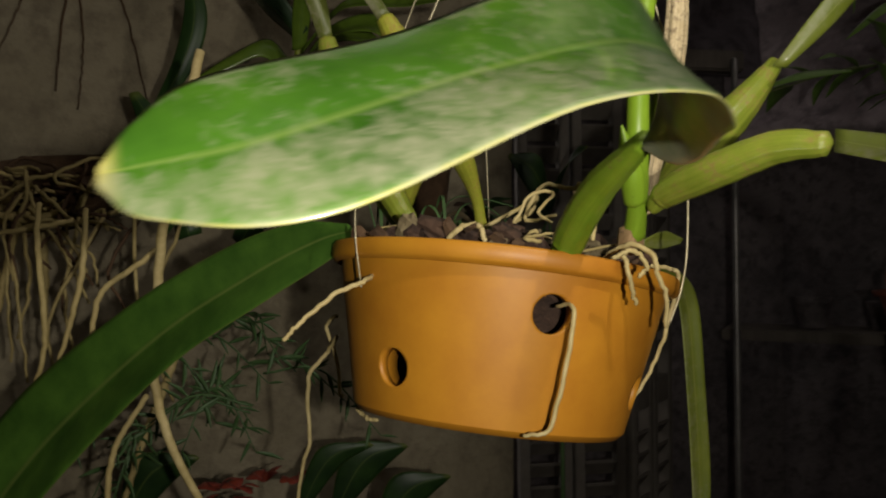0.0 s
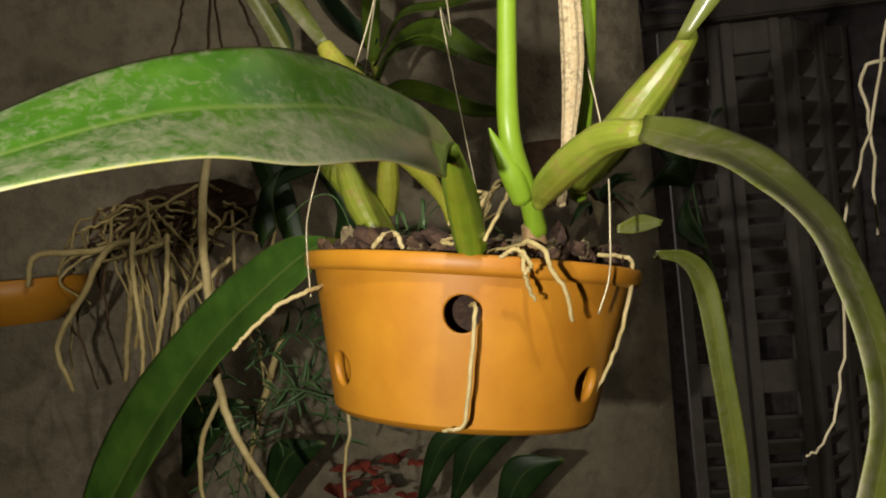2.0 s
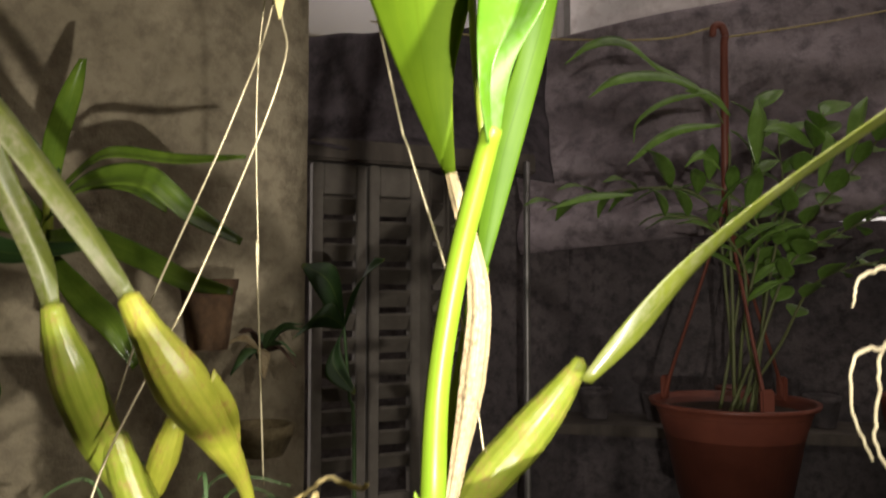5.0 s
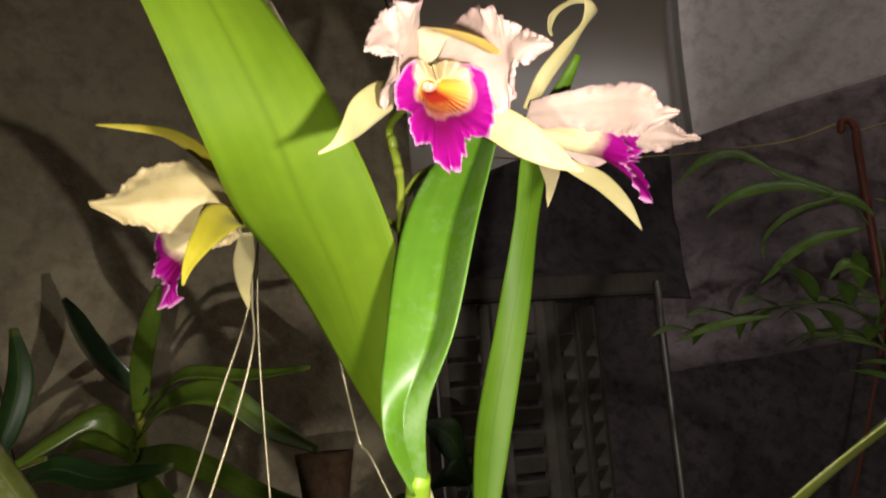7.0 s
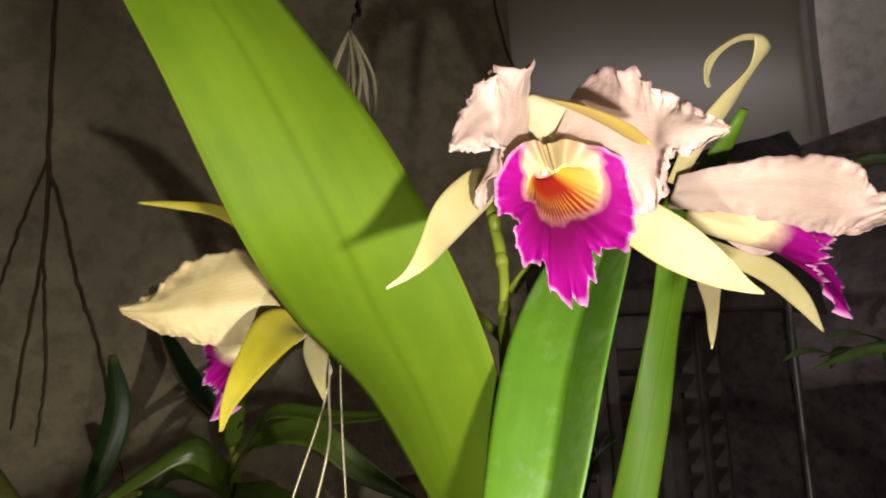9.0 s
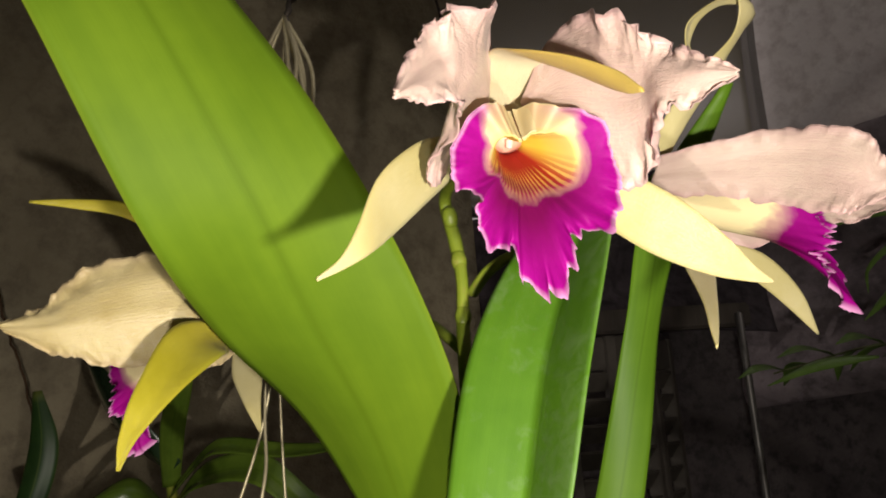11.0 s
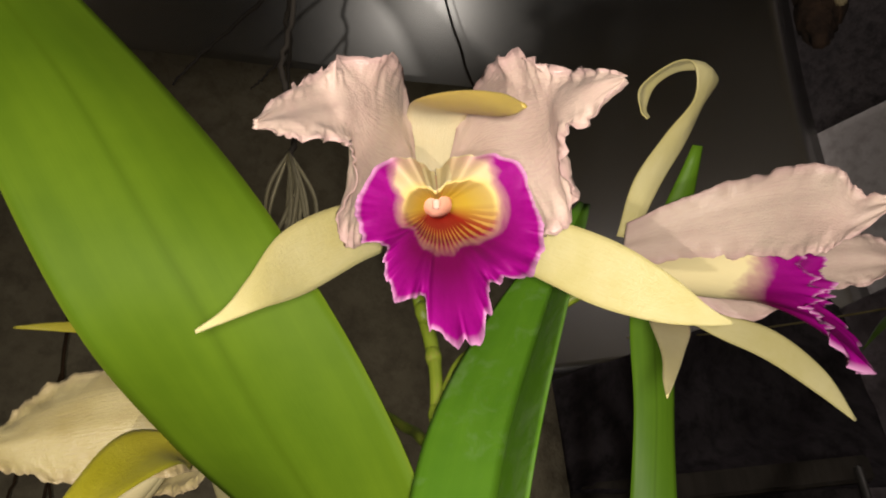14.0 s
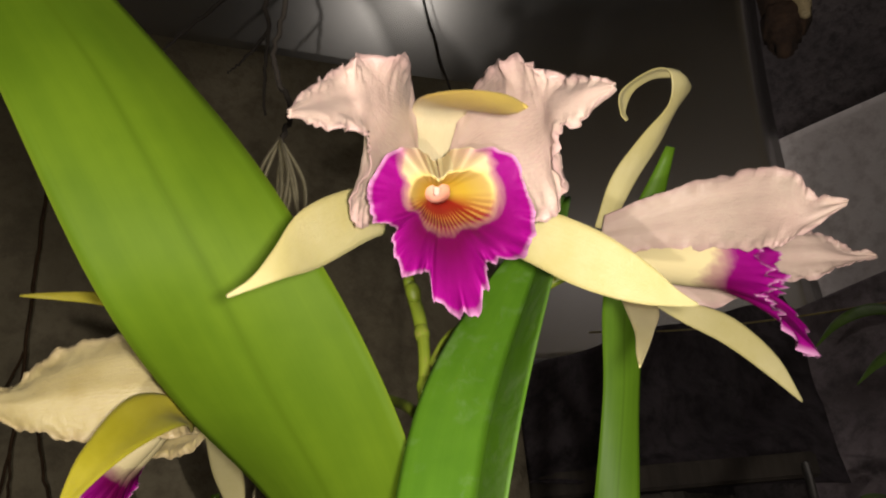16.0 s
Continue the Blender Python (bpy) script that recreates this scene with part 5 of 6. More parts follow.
petal(F3, "petal", [
    ((0.1225, 0.3880, 1.7110), (-0.0020, 0.0020, -0.0048)),
    ((0.1355, 0.3830, 1.7096), (-0.0038, 0.0033, -0.0066)),
    ((0.1529, 0.3757, 1.7062), (-0.0030, 0.0023, -0.0094)),
    ((0.1652, 0.3661, 1.6998), (-0.0052, 0.0012, -0.0098)),
    ((0.1699, 0.3644, 1.6957), (-0.0036, 0.0000, -0.0056)),
    ((0.1795, 0.3620, 1.6960), (-0.0004, 0.0003, -0.0007)),
], M_PETAL, ruffle=0.0010, waves=6, seed=5, fold=-0.08)
petal(F3, "petal", [
    ((0.1252, 0.3987, 1.7127), (-0.0005, 0.0004, -0.0010)),
    ((0.1505, 0.4134, 1.7045), (-0.0019, -0.0003, -0.0120)),
    ((0.1719, 0.4174, 1.7064), (-0.0037, -0.0013, -0.0093)),
    ((0.1845, 0.4195, 1.7057), (-0.0036, -0.0006, -0.0085)),
    ((0.1945, 0.4210, 1.7038), (-0.0019, -0.0011, -0.0037)),
    ((0.2036, 0.4227, 1.7034), (0.0000, 0.0003, -0.0006)),
], M_PETAL, ruffle=0.0014, waves=5, seed=6)
petal(F3, "lateral_sepal", [
    ((0.1269, 0.3947, 1.6967), (0.0034, 0.0015, -0.0014)),
    ((0.1288, 0.3788, 1.6844), (0.0045, 0.0029, -0.0007)),
    ((0.1272, 0.3592, 1.6716), (0.0023, 0.0025, 0.0002)),
    ((0.1250, 0.3470, 1.6635), (0.0012, 0.0013, 0.0001)),
    ((0.1238, 0.3407, 1.6588), (0.0002, 0.0001, -0.0000)),
], M_SEPAL, n=30, m=10)
petal(F3, "lateral_sepal", [
    ((0.1292, 0.4028, 1.6985), (0.0011, 0.0012, -0.0019)),
    ((0.1410, 0.4105, 1.6925), (0.0000, 0.0016, -0.0030)),
    ((0.1558, 0.4229, 1.6872), (-0.0017, 0.0015, -0.0037)),
    ((0.1680, 0.4348, 1.6775), (-0.0019, 0.0010, -0.0026)),
    ((0.1756, 0.4430, 1.6669), (-0.0003, 0.0001, -0.0004)),
], M_SEPAL, n=34, m=10)
LIP3 = Vector((0.1275, 0.3951, 1.7044))
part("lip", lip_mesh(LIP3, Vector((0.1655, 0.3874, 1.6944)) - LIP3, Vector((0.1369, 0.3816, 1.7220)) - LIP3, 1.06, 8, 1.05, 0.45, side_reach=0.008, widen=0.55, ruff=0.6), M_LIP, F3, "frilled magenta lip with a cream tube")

# the flower that looks away to the left
F1 = flower_heart((-0.0091, 0.3981, 1.6793), (0.0199, 0.4555, 1.6969))
petal(F1, "petal", [
    ((-0.0072, 0.3966, 1.6782), (0.0008, 0.0011, -0.0055)),
    ((-0.0149, 0.3837, 1.6857), (0.0059, 0.0002, -0.0161)),
    ((-0.0348, 0.3732, 1.6831), (0.0061, -0.0001, -0.0141)),
    ((-0.0459, 0.3667, 1.6803), (0.0026, -0.0003, -0.0073)),
    ((-0.0578, 0.3627, 1.6815), (0.0005, 0.0003, -0.0013)),
], M_PETAL_CREAM, ruffle=0.0013, waves=6, seed=9, fold=-0.28)
petal(F1, "petal", [
    ((-0.0105, 0.4057, 1.6781), (-0.0004, 0.0009, -0.0050)),
    ((-0.0215, 0.4141, 1.6791), (-0.0014, -0.0003, -0.0092)),
    ((-0.0435, 0.4214, 1.6808), (-0.0012, -0.0004, -0.0081)),
    ((-0.0583, 0.4257, 1.6840), (0.0000, -0.0006, -0.0042)),
], M_PETAL_CREAM, ruffle=0.0014, waves=4, seed=10)
petal(F1, "dorsal_sepal", [
    ((-0.0102, 0.3968, 1.6957), (0.0032, 0.0001, 0.0010)),
    ((-0.0247, 0.3936, 1.7113), (0.0026, 0.0007, 0.0022)),
    ((-0.0376, 0.3902, 1.7193), (0.0010, 0.0006, 0.0023)),
    ((-0.0527, 0.3870, 1.7222), (0.0002, 0.0002, 0.0016)),
    ((-0.0668, 0.3841, 1.7238), (0.0002, -0.0001, 0.0004)),
], M_SEPAL_YELLOW, n=30, m=8)
petal(F1, "lateral_sepal", [
    ((-0.0040, 0.3925, 1.6760), (-0.0012, -0.0021, -0.0046)),
    ((-0.0046, 0.3716, 1.6742), (0.0048, 0.0036, -0.0044)),
    ((-0.0067, 0.3541, 1.6615), (0.0040, 0.0038, -0.0009)),
    ((-0.0103, 0.3461, 1.6498), (0.0019, 0.0012, -0.0003)),
    ((-0.0121, 0.3446, 1.6421), (0.0005, 0.0000, -0.0000)),
], M_SEPAL_YELLOW, n=30, m=10, fold=0.25)
petal(F1, "lateral_sepal", [
    ((-0.0092, 0.4111, 1.6750), (0.0032, 0.0003, -0.0002)),
    ((-0.0214, 0.4442, 1.6691), (0.0055, 0.0004, 0.0003)),
    ((-0.0299, 0.4688, 1.6600), (0.0035, 0.0003, -0.0002)),
    ((-0.0310, 0.4792, 1.6489), (0.0006, 0.0001, -0.0000)),
], M_SEPAL, n=24, m=10)
LIP1 = Vector((-0.0200, 0.3985, 1.6775))
part("lip", lip_mesh(LIP1, Vector((-0.0480, 0.4090, 1.6665)) - LIP1, Vector((-0.0225, 0.3936, 1.6973)) - LIP1, 0.85, 12, 1.2, 0.5), M_LIP, F1, "magenta lip turned away")

# ---- plants on the left-hand wall ----
def strap_plant(base, leaves, label, material=M_VANDA, stem=None):
    t = thing("strap_leaf_orchid", base, label, "plant")
    if stem:
        part("stem", tube(stem, [0.008, 0.007, 0.005], 20, 10), M_BULB, t)
    for i, (pts, w, across) in enumerate(leaves):
        part("leaf", strip(pts, [w * 0.7, w, w * 0.92, w * 0.3] if len(pts) == 4 else [w * 0.7, w, w, w * 0.85, w * 0.3], across, 26, 8, fold=0.3, thick=0.002, seed=i), material, t)
    return t


strap_plant((-0.3094, 0.9524, 1.4918), [
    ([(-0.3108, 0.9432, 1.6032), (-0.2967, 0.9184, 1.6558), (-0.2752, 0.8933, 1.7000), (-0.2587, 0.8789, 1.7359)], 0.013, (1, 0.2, 0.2)),
    ([(-0.3061, 0.9339, 1.5961), (-0.2545, 0.8965, 1.6317), (-0.2210, 0.8776, 1.6393), (-0.1563, 0.8654, 1.6311), (-0.0902, 0.8541, 1.6330)], 0.009, (0.1, 0.7, 0.9)),
    ([(-0.3126, 0.9455, 1.5785), (-0.2634, 0.9085, 1.6120), (-0.1984, 0.8907, 1.6163), (-0.1500, 0.8971, 1.5781), (-0.0989, 0.9043, 1.5481)], 0.015, (0.3, 0.5, 0.9)),
    ([(-0.3156, 0.9480, 1.5537), (-0.2574, 0.9128, 1.5521), (-0.2012, 0.8982, 1.5305), (-0.1540, 0.8943, 1.5063), (-0.1056, 0.8892, 1.4941)], 0.014, (0.1, 0.5, 0.9)),
    ([(-0.3129, 0.9580, 1.5416), (-0.3479, 0.9696, 1.5674), (-0.4026, 0.9852, 1.5748), (-0.4582, 1.0052, 1.5307)], 0.015, (0, 0.6, 0.8)),
    ([(-0.3094, 0.9493, 1.5289), (-0.2663, 0.9288, 1.4859), (-0.2333, 0.9178, 1.4560), (-0.2094, 0.9183, 1.4138)], 0.015, (0.6, 0.3, 0.7)),
    ([(-0.3203, 0.9468, 1.5722), (-0.3468, 0.9206, 1.6001), (-0.3880, 0.9024, 1.5795), (-0.4339, 0.8857, 1.5483)], 0.016, (0.1, 0.5, 0.8)),
    ([(-0.3374, 0.9680, 1.5525), (-0.2854, 0.9429, 1.6079), (-0.2265, 0.9276, 1.6139), (-0.1820, 0.9275, 1.5837)], 0.012, (0.2, 0.5, 0.9)),
], "strap-leaved orchid with glossy green leaves growing up the wall", stem=[(-0.3228, 0.9875, 1.4271), (-0.3195, 0.9681, 1.5419), (-0.3108, 0.9422, 1.6156)])
strap_plant((-0.4597, 0.9362, 1.5195), [
    ([(-0.4912, 0.9322, 1.5359), (-0.4576, 0.9300, 1.5950), (-0.4446, 0.9300, 1.6514), (-0.4541, 0.9300, 1.7079)], 0.0165, (1, 0.2, 0.1)),
    ([(-0.4597, 0.9362, 1.5195), (-0.3966, 0.9073, 1.5497), (-0.3268, 0.8967, 1.5354), (-0.2542, 0.9012, 1.5425)], 0.016, (0.1, 0.5, 0.8)),
], "dark green strap leaves rising beside the wall", M_LEAF_DARK)
strap_plant((-0.3069, 0.9360, 1.6232), [
    ([(-0.3040, 0.9380, 1.6200), (-0.3358, 0.9250, 1.6548), (-0.3558, 0.9200, 1.6819), (-0.3731, 0.9200, 1.7093), (-0.3920, 0.9250, 1.7357)], 0.018, (0.75, -0.45, 0.45)),
], "glossy dark leaf curving away from the strap-leaved orchid", M_LEAF_GLOSS)
strap_plant((-0.5090, 0.9000, 1.4985), [
    ([(-0.5090, 0.9000, 1.4985), (-0.4641, 0.9000, 1.5337), (-0.4285, 0.8950, 1.5525), (-0.3900, 0.8950, 1.5606)], 0.0085, (-0.3, 0.5, 0.8)),
], "pale narrow old leaf bending over beside the wall", M_LEAF_OLIVE)
# upright leaves high behind the pot, seen above the arching leaf
strap_plant((-0.3731, 0.9306, 1.4252), [
    ([(-0.4522, 0.9269, 1.3615), (-0.4716, 0.9231, 1.4358), (-0.4916, 0.9201, 1.4955), (-0.5227, 0.9158, 1.5482)], 0.022, (1, 0.2, 0.3)),
    ([(-0.3951, 0.9556, 1.3523), (-0.3707, 0.9404, 1.3962), (-0.3872, 0.9284, 1.4404), (-0.4296, 0.9219, 1.4783)], 0.020, (0.8, 0.2, -0.5)),
    ([(-0.4183, 0.8143, 1.3701), (-0.4210, 0.8134, 1.4134), (-0.3977, 0.8220, 1.4467), (-0.3358, 0.8447, 1.4617)], 0.026, (0.6, 0, 0.6)),
], "dark broad-leaved orchid behind the hanging pot", M_LEAF_DARK)

# bark mount with a beard of roots
mount = thing("bark_mount", (-0.6029, 0.8496, 1.4097), "slab of brown bark overgrown with dangling orchid roots", "bark")
slab_me = chunk_mesh(77, (0.15, 0.03, 0.040))
slab_me.transform(Matrix.Translation((-0.6229, 0.8628, 1.4196)))
part("slab", slab_me, M_MOUNT, mount)
rnd = random.Random(21)
for i in range(64):
    px, py = rnd.uniform(110, 420), rnd.uniform(370, 460)
    c = Vector((-0.5904, 0.8233, 1.4050)) + Vector(((px - 260) * 0.00079, rnd.uniform(-0.03, 0.02), -(py - 415) * 0.00079))
    length = rnd.choice((0.02, 0.03, 0.05, 0.08, 0.13, 0.22))
    drift = rnd.uniform(-0.10, 0.06)
    pts = [c, c + Vector((drift * 0.5 + rnd.uniform(-0.04, 0.04), rnd.uniform(-0.03, 0.0), rnd.uniform(-0.02, 0.012))), c + Vector((drift, rnd.uniform(-0.05, 0.0), -length * 0.5)), c + Vector((drift + rnd.uniform(-0.03, 0.03), rnd.uniform(-0.04, 0), -length))]
    part("root", tube(pts, [0.0021, 0.0023, 0.0014], 22, 7, 0, 0, 0.0016, 300 + i), rnd.choice((M_ROOT_DULL, M_ROOT_DULL, M_MOUNT)), mount)
part("root", tube([(-0.275, 0.560, 1.50), (-0.285, 0.545, 1.43), (-0.300, 0.550, 1.375), (-0.318, 0.572, 1.315), (-0.329, 0.586, 1.240), (-0.320, 0.588, 1.190), (-0.306, 0.600, 1.145), (-0.285, 0.620, 1.090)], [0.0040, 0.0042, 0.0040, 0.0030], 50, 10, 0, 0, 0.0005, 401), M_ROOT, mount, "long pale root")
for i, pts in enumerate((
    [(-0.4600, 0.6287, 1.3857), (-0.4564, 0.6197, 1.3494), (-0.4449, 0.6118, 1.2837), (-0.4473, 0.6118, 1.2434), (-0.4669, 0.6099, 1.1892)],
    [(-0.4180, 0.6337, 1.3802), (-0.4160, 0.6246, 1.3286), (-0.4199, 0.6147, 1.2834), (-0.4385, 0.6129, 1.2257)],
    [(-0.3519, 0.6513, 1.3486), (-0.3633, 0.6307, 1.3306), (-0.3947, 0.6175, 1.3033), (-0.4041, 0.6167, 1.2631), (-0.4168, 0.6153, 1.2431)],
    [(-0.4407, 0.6505, 1.3709), (-0.4716, 0.6373, 1.3629), (-0.5133, 0.6324, 1.3580)],
    [(-0.3546, 0.6228, 1.2123), (-0.3826, 0.6199, 1.1673), (-0.3906, 0.6192, 1.1210), (-0.3883, 0.6197, 1.0969)],
)):
    part("root", tube(pts, [0.0026, 0.0028, 0.0018], 30, 8, 0, 0, 0.0006, 440 + i), M_ROOT_DULL, mount)
for i, pts in enumerate((
    [(-0.6306, 0.7983, 1.3601), (-0.6460, 0.7925, 1.2707), (-0.6566, 0.7886, 1.1960)],
    [(-0.5976, 0.7898, 1.3728), (-0.6114, 0.7847, 1.2998), (-0.6238, 0.7801, 1.2415)],
    [(-0.5766, 0.8078, 1.3701), (-0.5751, 0.8082, 1.3098), (-0.5758, 0.8079, 1.2647)],
    [(-0.5721, 0.7889, 1.3854), (-0.6476, 0.7407, 1.3760), (-0.7072, 0.7086, 1.3757), (-0.7209, 0.7035, 1.3377)],
    [(-0.5439, 0.7992, 1.3897), (-0.5727, 0.7784, 1.3785), (-0.6200, 0.7508, 1.3803), (-0.6593, 0.7363, 1.3230), (-0.6997, 0.7215, 1.2549), (-0.6848, 0.7268, 1.1954)],
    [(-0.3981, 0.8011, 1.2562), (-0.4203, 0.7929, 1.1953), (-0.4425, 0.7847, 1.1345), (-0.4620, 0.7774, 1.0663)],
)):
    part("root", tube(pts, [0.0042, 0.0045, 0.0032], 26, 8, 0, 0, 0.001, 420 + i), M_ROOT_DULL, mount)

# fine-leaved tangle below
tangle = thing("air_plant_tangle", (-0.3809, 0.7867, 1.1885), "tangle of fine grey-green stems and leaves", "plant")
rnd = random.Random(31)
core = Vector((-0.3821, 0.7862, 1.1749))
NEEDLE = strip([(0, 0, 0), (0.012, 0, 0.002), (0.026, 0, -0.001)], [0.0008, 0.0022, 0.0004], (0, 1, 0), 6, 4, fold=0.3, thick=0.0006)
NEEDLE.materials.append(M_THIN)
for i in range(17):
    a = rnd.uniform(0, 6.283)
    s0 = core + Vector((rnd.uniform(-0.07, 0.08), rnd.uniform(-0.04, 0.04), rnd.uniform(-0.07, 0.09)))
    d = Vector((math.cos(a), 0.5 * math.sin(a), rnd.uniform(-0.35, 0.25)))
    L = rnd.uniform(0.07, 0.14)
    pts = [s0, s0 + d * L * 0.5 + Vector((0, 0, 0.022)), s0 + d * L + Vector((0, 0, rnd.uniform(-0.05, -0.005)))]
    part("shoot", tube(pts, [0.0014, 0.0013, 0.0006], 12, 5), M_THIN, tangle)
    line = spline(pts, 12)
    for k in range(3, 12):
        t = (line[k] - line[k - 1]).normalized()
        side = t.cross(Vector((rnd.uniform(-0.5, 0.5), 1, rnd.uniform(-0.5, 0.5)))).normalized() * (1 if k % 2 else -1)
        x = (t * 0.7 + side * 0.8).normalized()
        y = Vector((0, 1, 0.2)).cross(x).normalized()
        ob = part("leaf", NEEDLE, None, tangle)
        ob.matrix_basis = Matrix.Translation(line[k]) @ Matrix((x, y, x.cross(y))).transposed().to_4x4() @ Matrix.Scale(rnd.uniform(0.7, 1.3), 4)
pots_left = thing("terracotta_dish", (-0.8015, 0.7562, 1.3152), "orange terracotta dish on the dark shelf", "dish")
dv, df = lathe([(0.06, -0.03), (0.095, 0.0), (0.105, 0.03), (0.10, 0.032), (0.09, 0.004), (0.01, -0.02)], 48)
me = mesh_of("dish", dv, df)
me.transform(Matrix.Translation((-0.8333, 0.7651, 1.3162)))
part("bowl", me, M_POT, pots_left)

# red pot with a pale dish behind the wires
def round_pot(at, r, h, material, label, lip=0.008):
    t = thing("flower_pot", at, label, "pot")
    v, f = lathe([(r * 0.70, -h), (r * 0.96, -0.02), (r, -0.018), (r + lip * 0.3, 0.0), (r - lip, 0.0), (r - lip * 1.4, -0.02), (r * 0.62, -h + 0.008), (0.004, -h + 0.008)], 56)
    body = mesh_of("pot", v, f)
    body.transform(Matrix.Translation(at))
    part("body", body, material, t)
    v, f = lathe([(0.003, -0.02), (r * 0.6, -0.018), (r * 0.92, -0.024)], 40)
    soil = mesh_of("soil", v, f)
    soil.transform(Matrix.Translation(at))
    part("soil", soil, M_BARK, t)
    return t


round_pot((-0.2119, 1.4231, 1.5147), 0.048, 0.12, M_MOUNT, "small dull brown pot by the wall")
round_pot((-0.1185, 1.3850, 1.2716), 0.055, 0.05, M_MOSS, "dull stone-coloured dish on the ledge")
dead = thing("dried_plant", (-0.1233, 1.4233, 1.3788), "withered brown leaves in a small pot", "plant")
rnd = random.Random(41)
for i in range(14):
    c = Vector((-0.1185, 1.4219, 1.3884))
    a = rnd.uniform(0, 6.28)
    tip = c + Vector((0.07 * math.cos(a), 0.05 * math.sin(a), rnd.uniform(-0.04, 0.05)))
    part("leaf", strip([c, (c + tip) / 2 + Vector((0, 0, 0.02)), tip], [0.006, 0.012, 0.002], (math.sin(a), -math.cos(a), 0.4), 10, 4, fold=0.3, thick=0.001, seed=i), rnd.choice((M_SHEATH, M_BARK, M_THIN)), dead)
shade = thing("broad_leaf_plant", (-0.0002, 1.6335, 1.4671), "dark broad-leaved plant in front of the shutters", "plant")
for i, (a, b, c_, w) in enumerate((
    ((0.0228, 1.6812, 1.4188), (-0.0118, 1.6498, 1.5124), (-0.0623, 1.6346, 1.5469), 0.035), ((0.0228, 1.6812, 1.4188), (0.0566, 1.6403, 1.5232), (0.1011, 1.6132, 1.5567), 0.032),
    ((0.0228, 1.6812, 1.4188), (-0.0227, 1.6382, 1.4446), (-0.0779, 1.6301, 1.4012), 0.030), ((0.0228, 1.6812, 1.4188), (-0.0001, 1.6618, 1.3520), (0.0452, 1.6429, 1.2856), 0.03))):
    part("leaf", strip([a, b, c_], [0.006, w, 0.004], (0.5, 0.2, 0.8), 14, 8, fold=0.2, thick=0.0015, seed=i), M_LEAF_DARK, shade)
FOOT_AT = Vector((0.0466, 1.7131, 1.1134))
part("stem", tube([(FOOT_AT.x, FOOT_AT.y, 0.0), FOOT_AT, (0.0347, 1.7009, 1.2776), (0.0228, 1.6812, 1.4188)], [0.006, 0.004, 0.003], 24, 7), M_THIN, shade)

# red blossoms and dark leaves low behind the pot
blossom = thing("red_flowering_plant", (-0.4237, 1.0483, 0.9935), "low plant with dull red blossoms and dark leaves", "plant")
rnd = random.Random(51)
M_RED = petal_mat("dull_red_petal", (0.35, 0.05, 0.03), (0.45, 0.10, 0.05), (0.25, 0.03, 0.02))
for i in range(9):
    c = Vector((-0.4405, 1.0421, 0.9909)) + Vector((rnd.uniform(-0.09, 0.09), rnd.uniform(-0.05, 0.05), rnd.uniform(-0.05, 0.02)))
    for k in range(4):
        a = k * 1.57 + rnd.uniform(0, 1)
        tip = c + Vector((0.03 * math.cos(a), 0.02 * math.sin(a), rnd.uniform(-0.01, 0.02)))
        part("petal", strip([c, (c + tip) / 2 + Vector((0, 0, 0.006)), tip], [0.004, 0.012, 0.003], (math.sin(a), -math.cos(a), 0.2), 8, 4, thick=0.001, seed=i), M_RED, blossom)
for i, (px, w) in enumerate((((-0.2553, 1.0586, 1.0428), 0.03), ((-0.1965, 1.0801, 0.9944), 0.03), ((-0.3023, 1.0414, 1.0478), 0.02), ((-0.6039, 0.8797, 1.1266), 0.035), ((-0.5242, 0.9602, 1.0461), 0.03))):
    c = Vector(px)
    part("leaf", strip([c + Vector((-0.05, 0, -0.09)), c, c + Vector((0.06, 0.01, 0.02))], [0.005, w, 0.004], (0.7, 0.2, -0.6), 14, 8, fold=0.2, thick=0.0015, seed=i), M_LEAF_DARK, blossom)

# ---- right: the hanging pot plant ----
HANG = Vector((0.8994, 1.7135, 1.2462))
basket = thing("hanging_plant_pot", HANG, "red-brown plastic hanging pot on three straps with a hook", "pot")
r = 0.182
v, f = lathe([(r * 0.62, -0.215), (r * 0.66, -0.218), (r * 0.90, -0.012), (r, -0.010), (r + 0.003, 0.0), (r - 0.008, 0.0), (r - 0.014, -0.02), (r * 0.60, -0.203), (0.004, -0.203)], 64)
me = mesh_of("pot", v, f)
me.transform(Matrix.Translation(HANG))
part("body", me, M_POT_RED, basket)
v, f = lathe([(0.003, -0.02), (0.10, -0.018), (r * 0.92, -0.026)], 48)
me = mesh_of("soil", v, f)
me.transform(Matrix.Translation(HANG))
part("soil", me, M_BARK, basket)
HOOK = Vector((0.8620, 1.6520, 2.0372))
JOIN = Vector((0.8737, 1.6799, 1.6856))
for a in (-1.65, 0.35, 2.25):
    foot = HANG + Vector((0.166 * math.cos(a), 0.166 * math.sin(a), -0.004))
    part("strap", tube([foot, foot.lerp(JOIN, 0.15) + Vector((0.006 * math.cos(a), 0, 0)), foot.lerp(JOIN, 0.6), JOIN], [0.0072, 0.0044, 0.0039, 0.0039], 20, 8), M_POT_RED, basket)
    peg = box_mesh((0.029, 0.012, 0.058), 0.004)
    peg.transform(Matrix.Translation(foot + Vector((0, 0, 0.02))) @ Matrix.Rotation(a + math.pi / 2, 4, "Z"))
    part("clip", peg, M_POT_RED, basket)
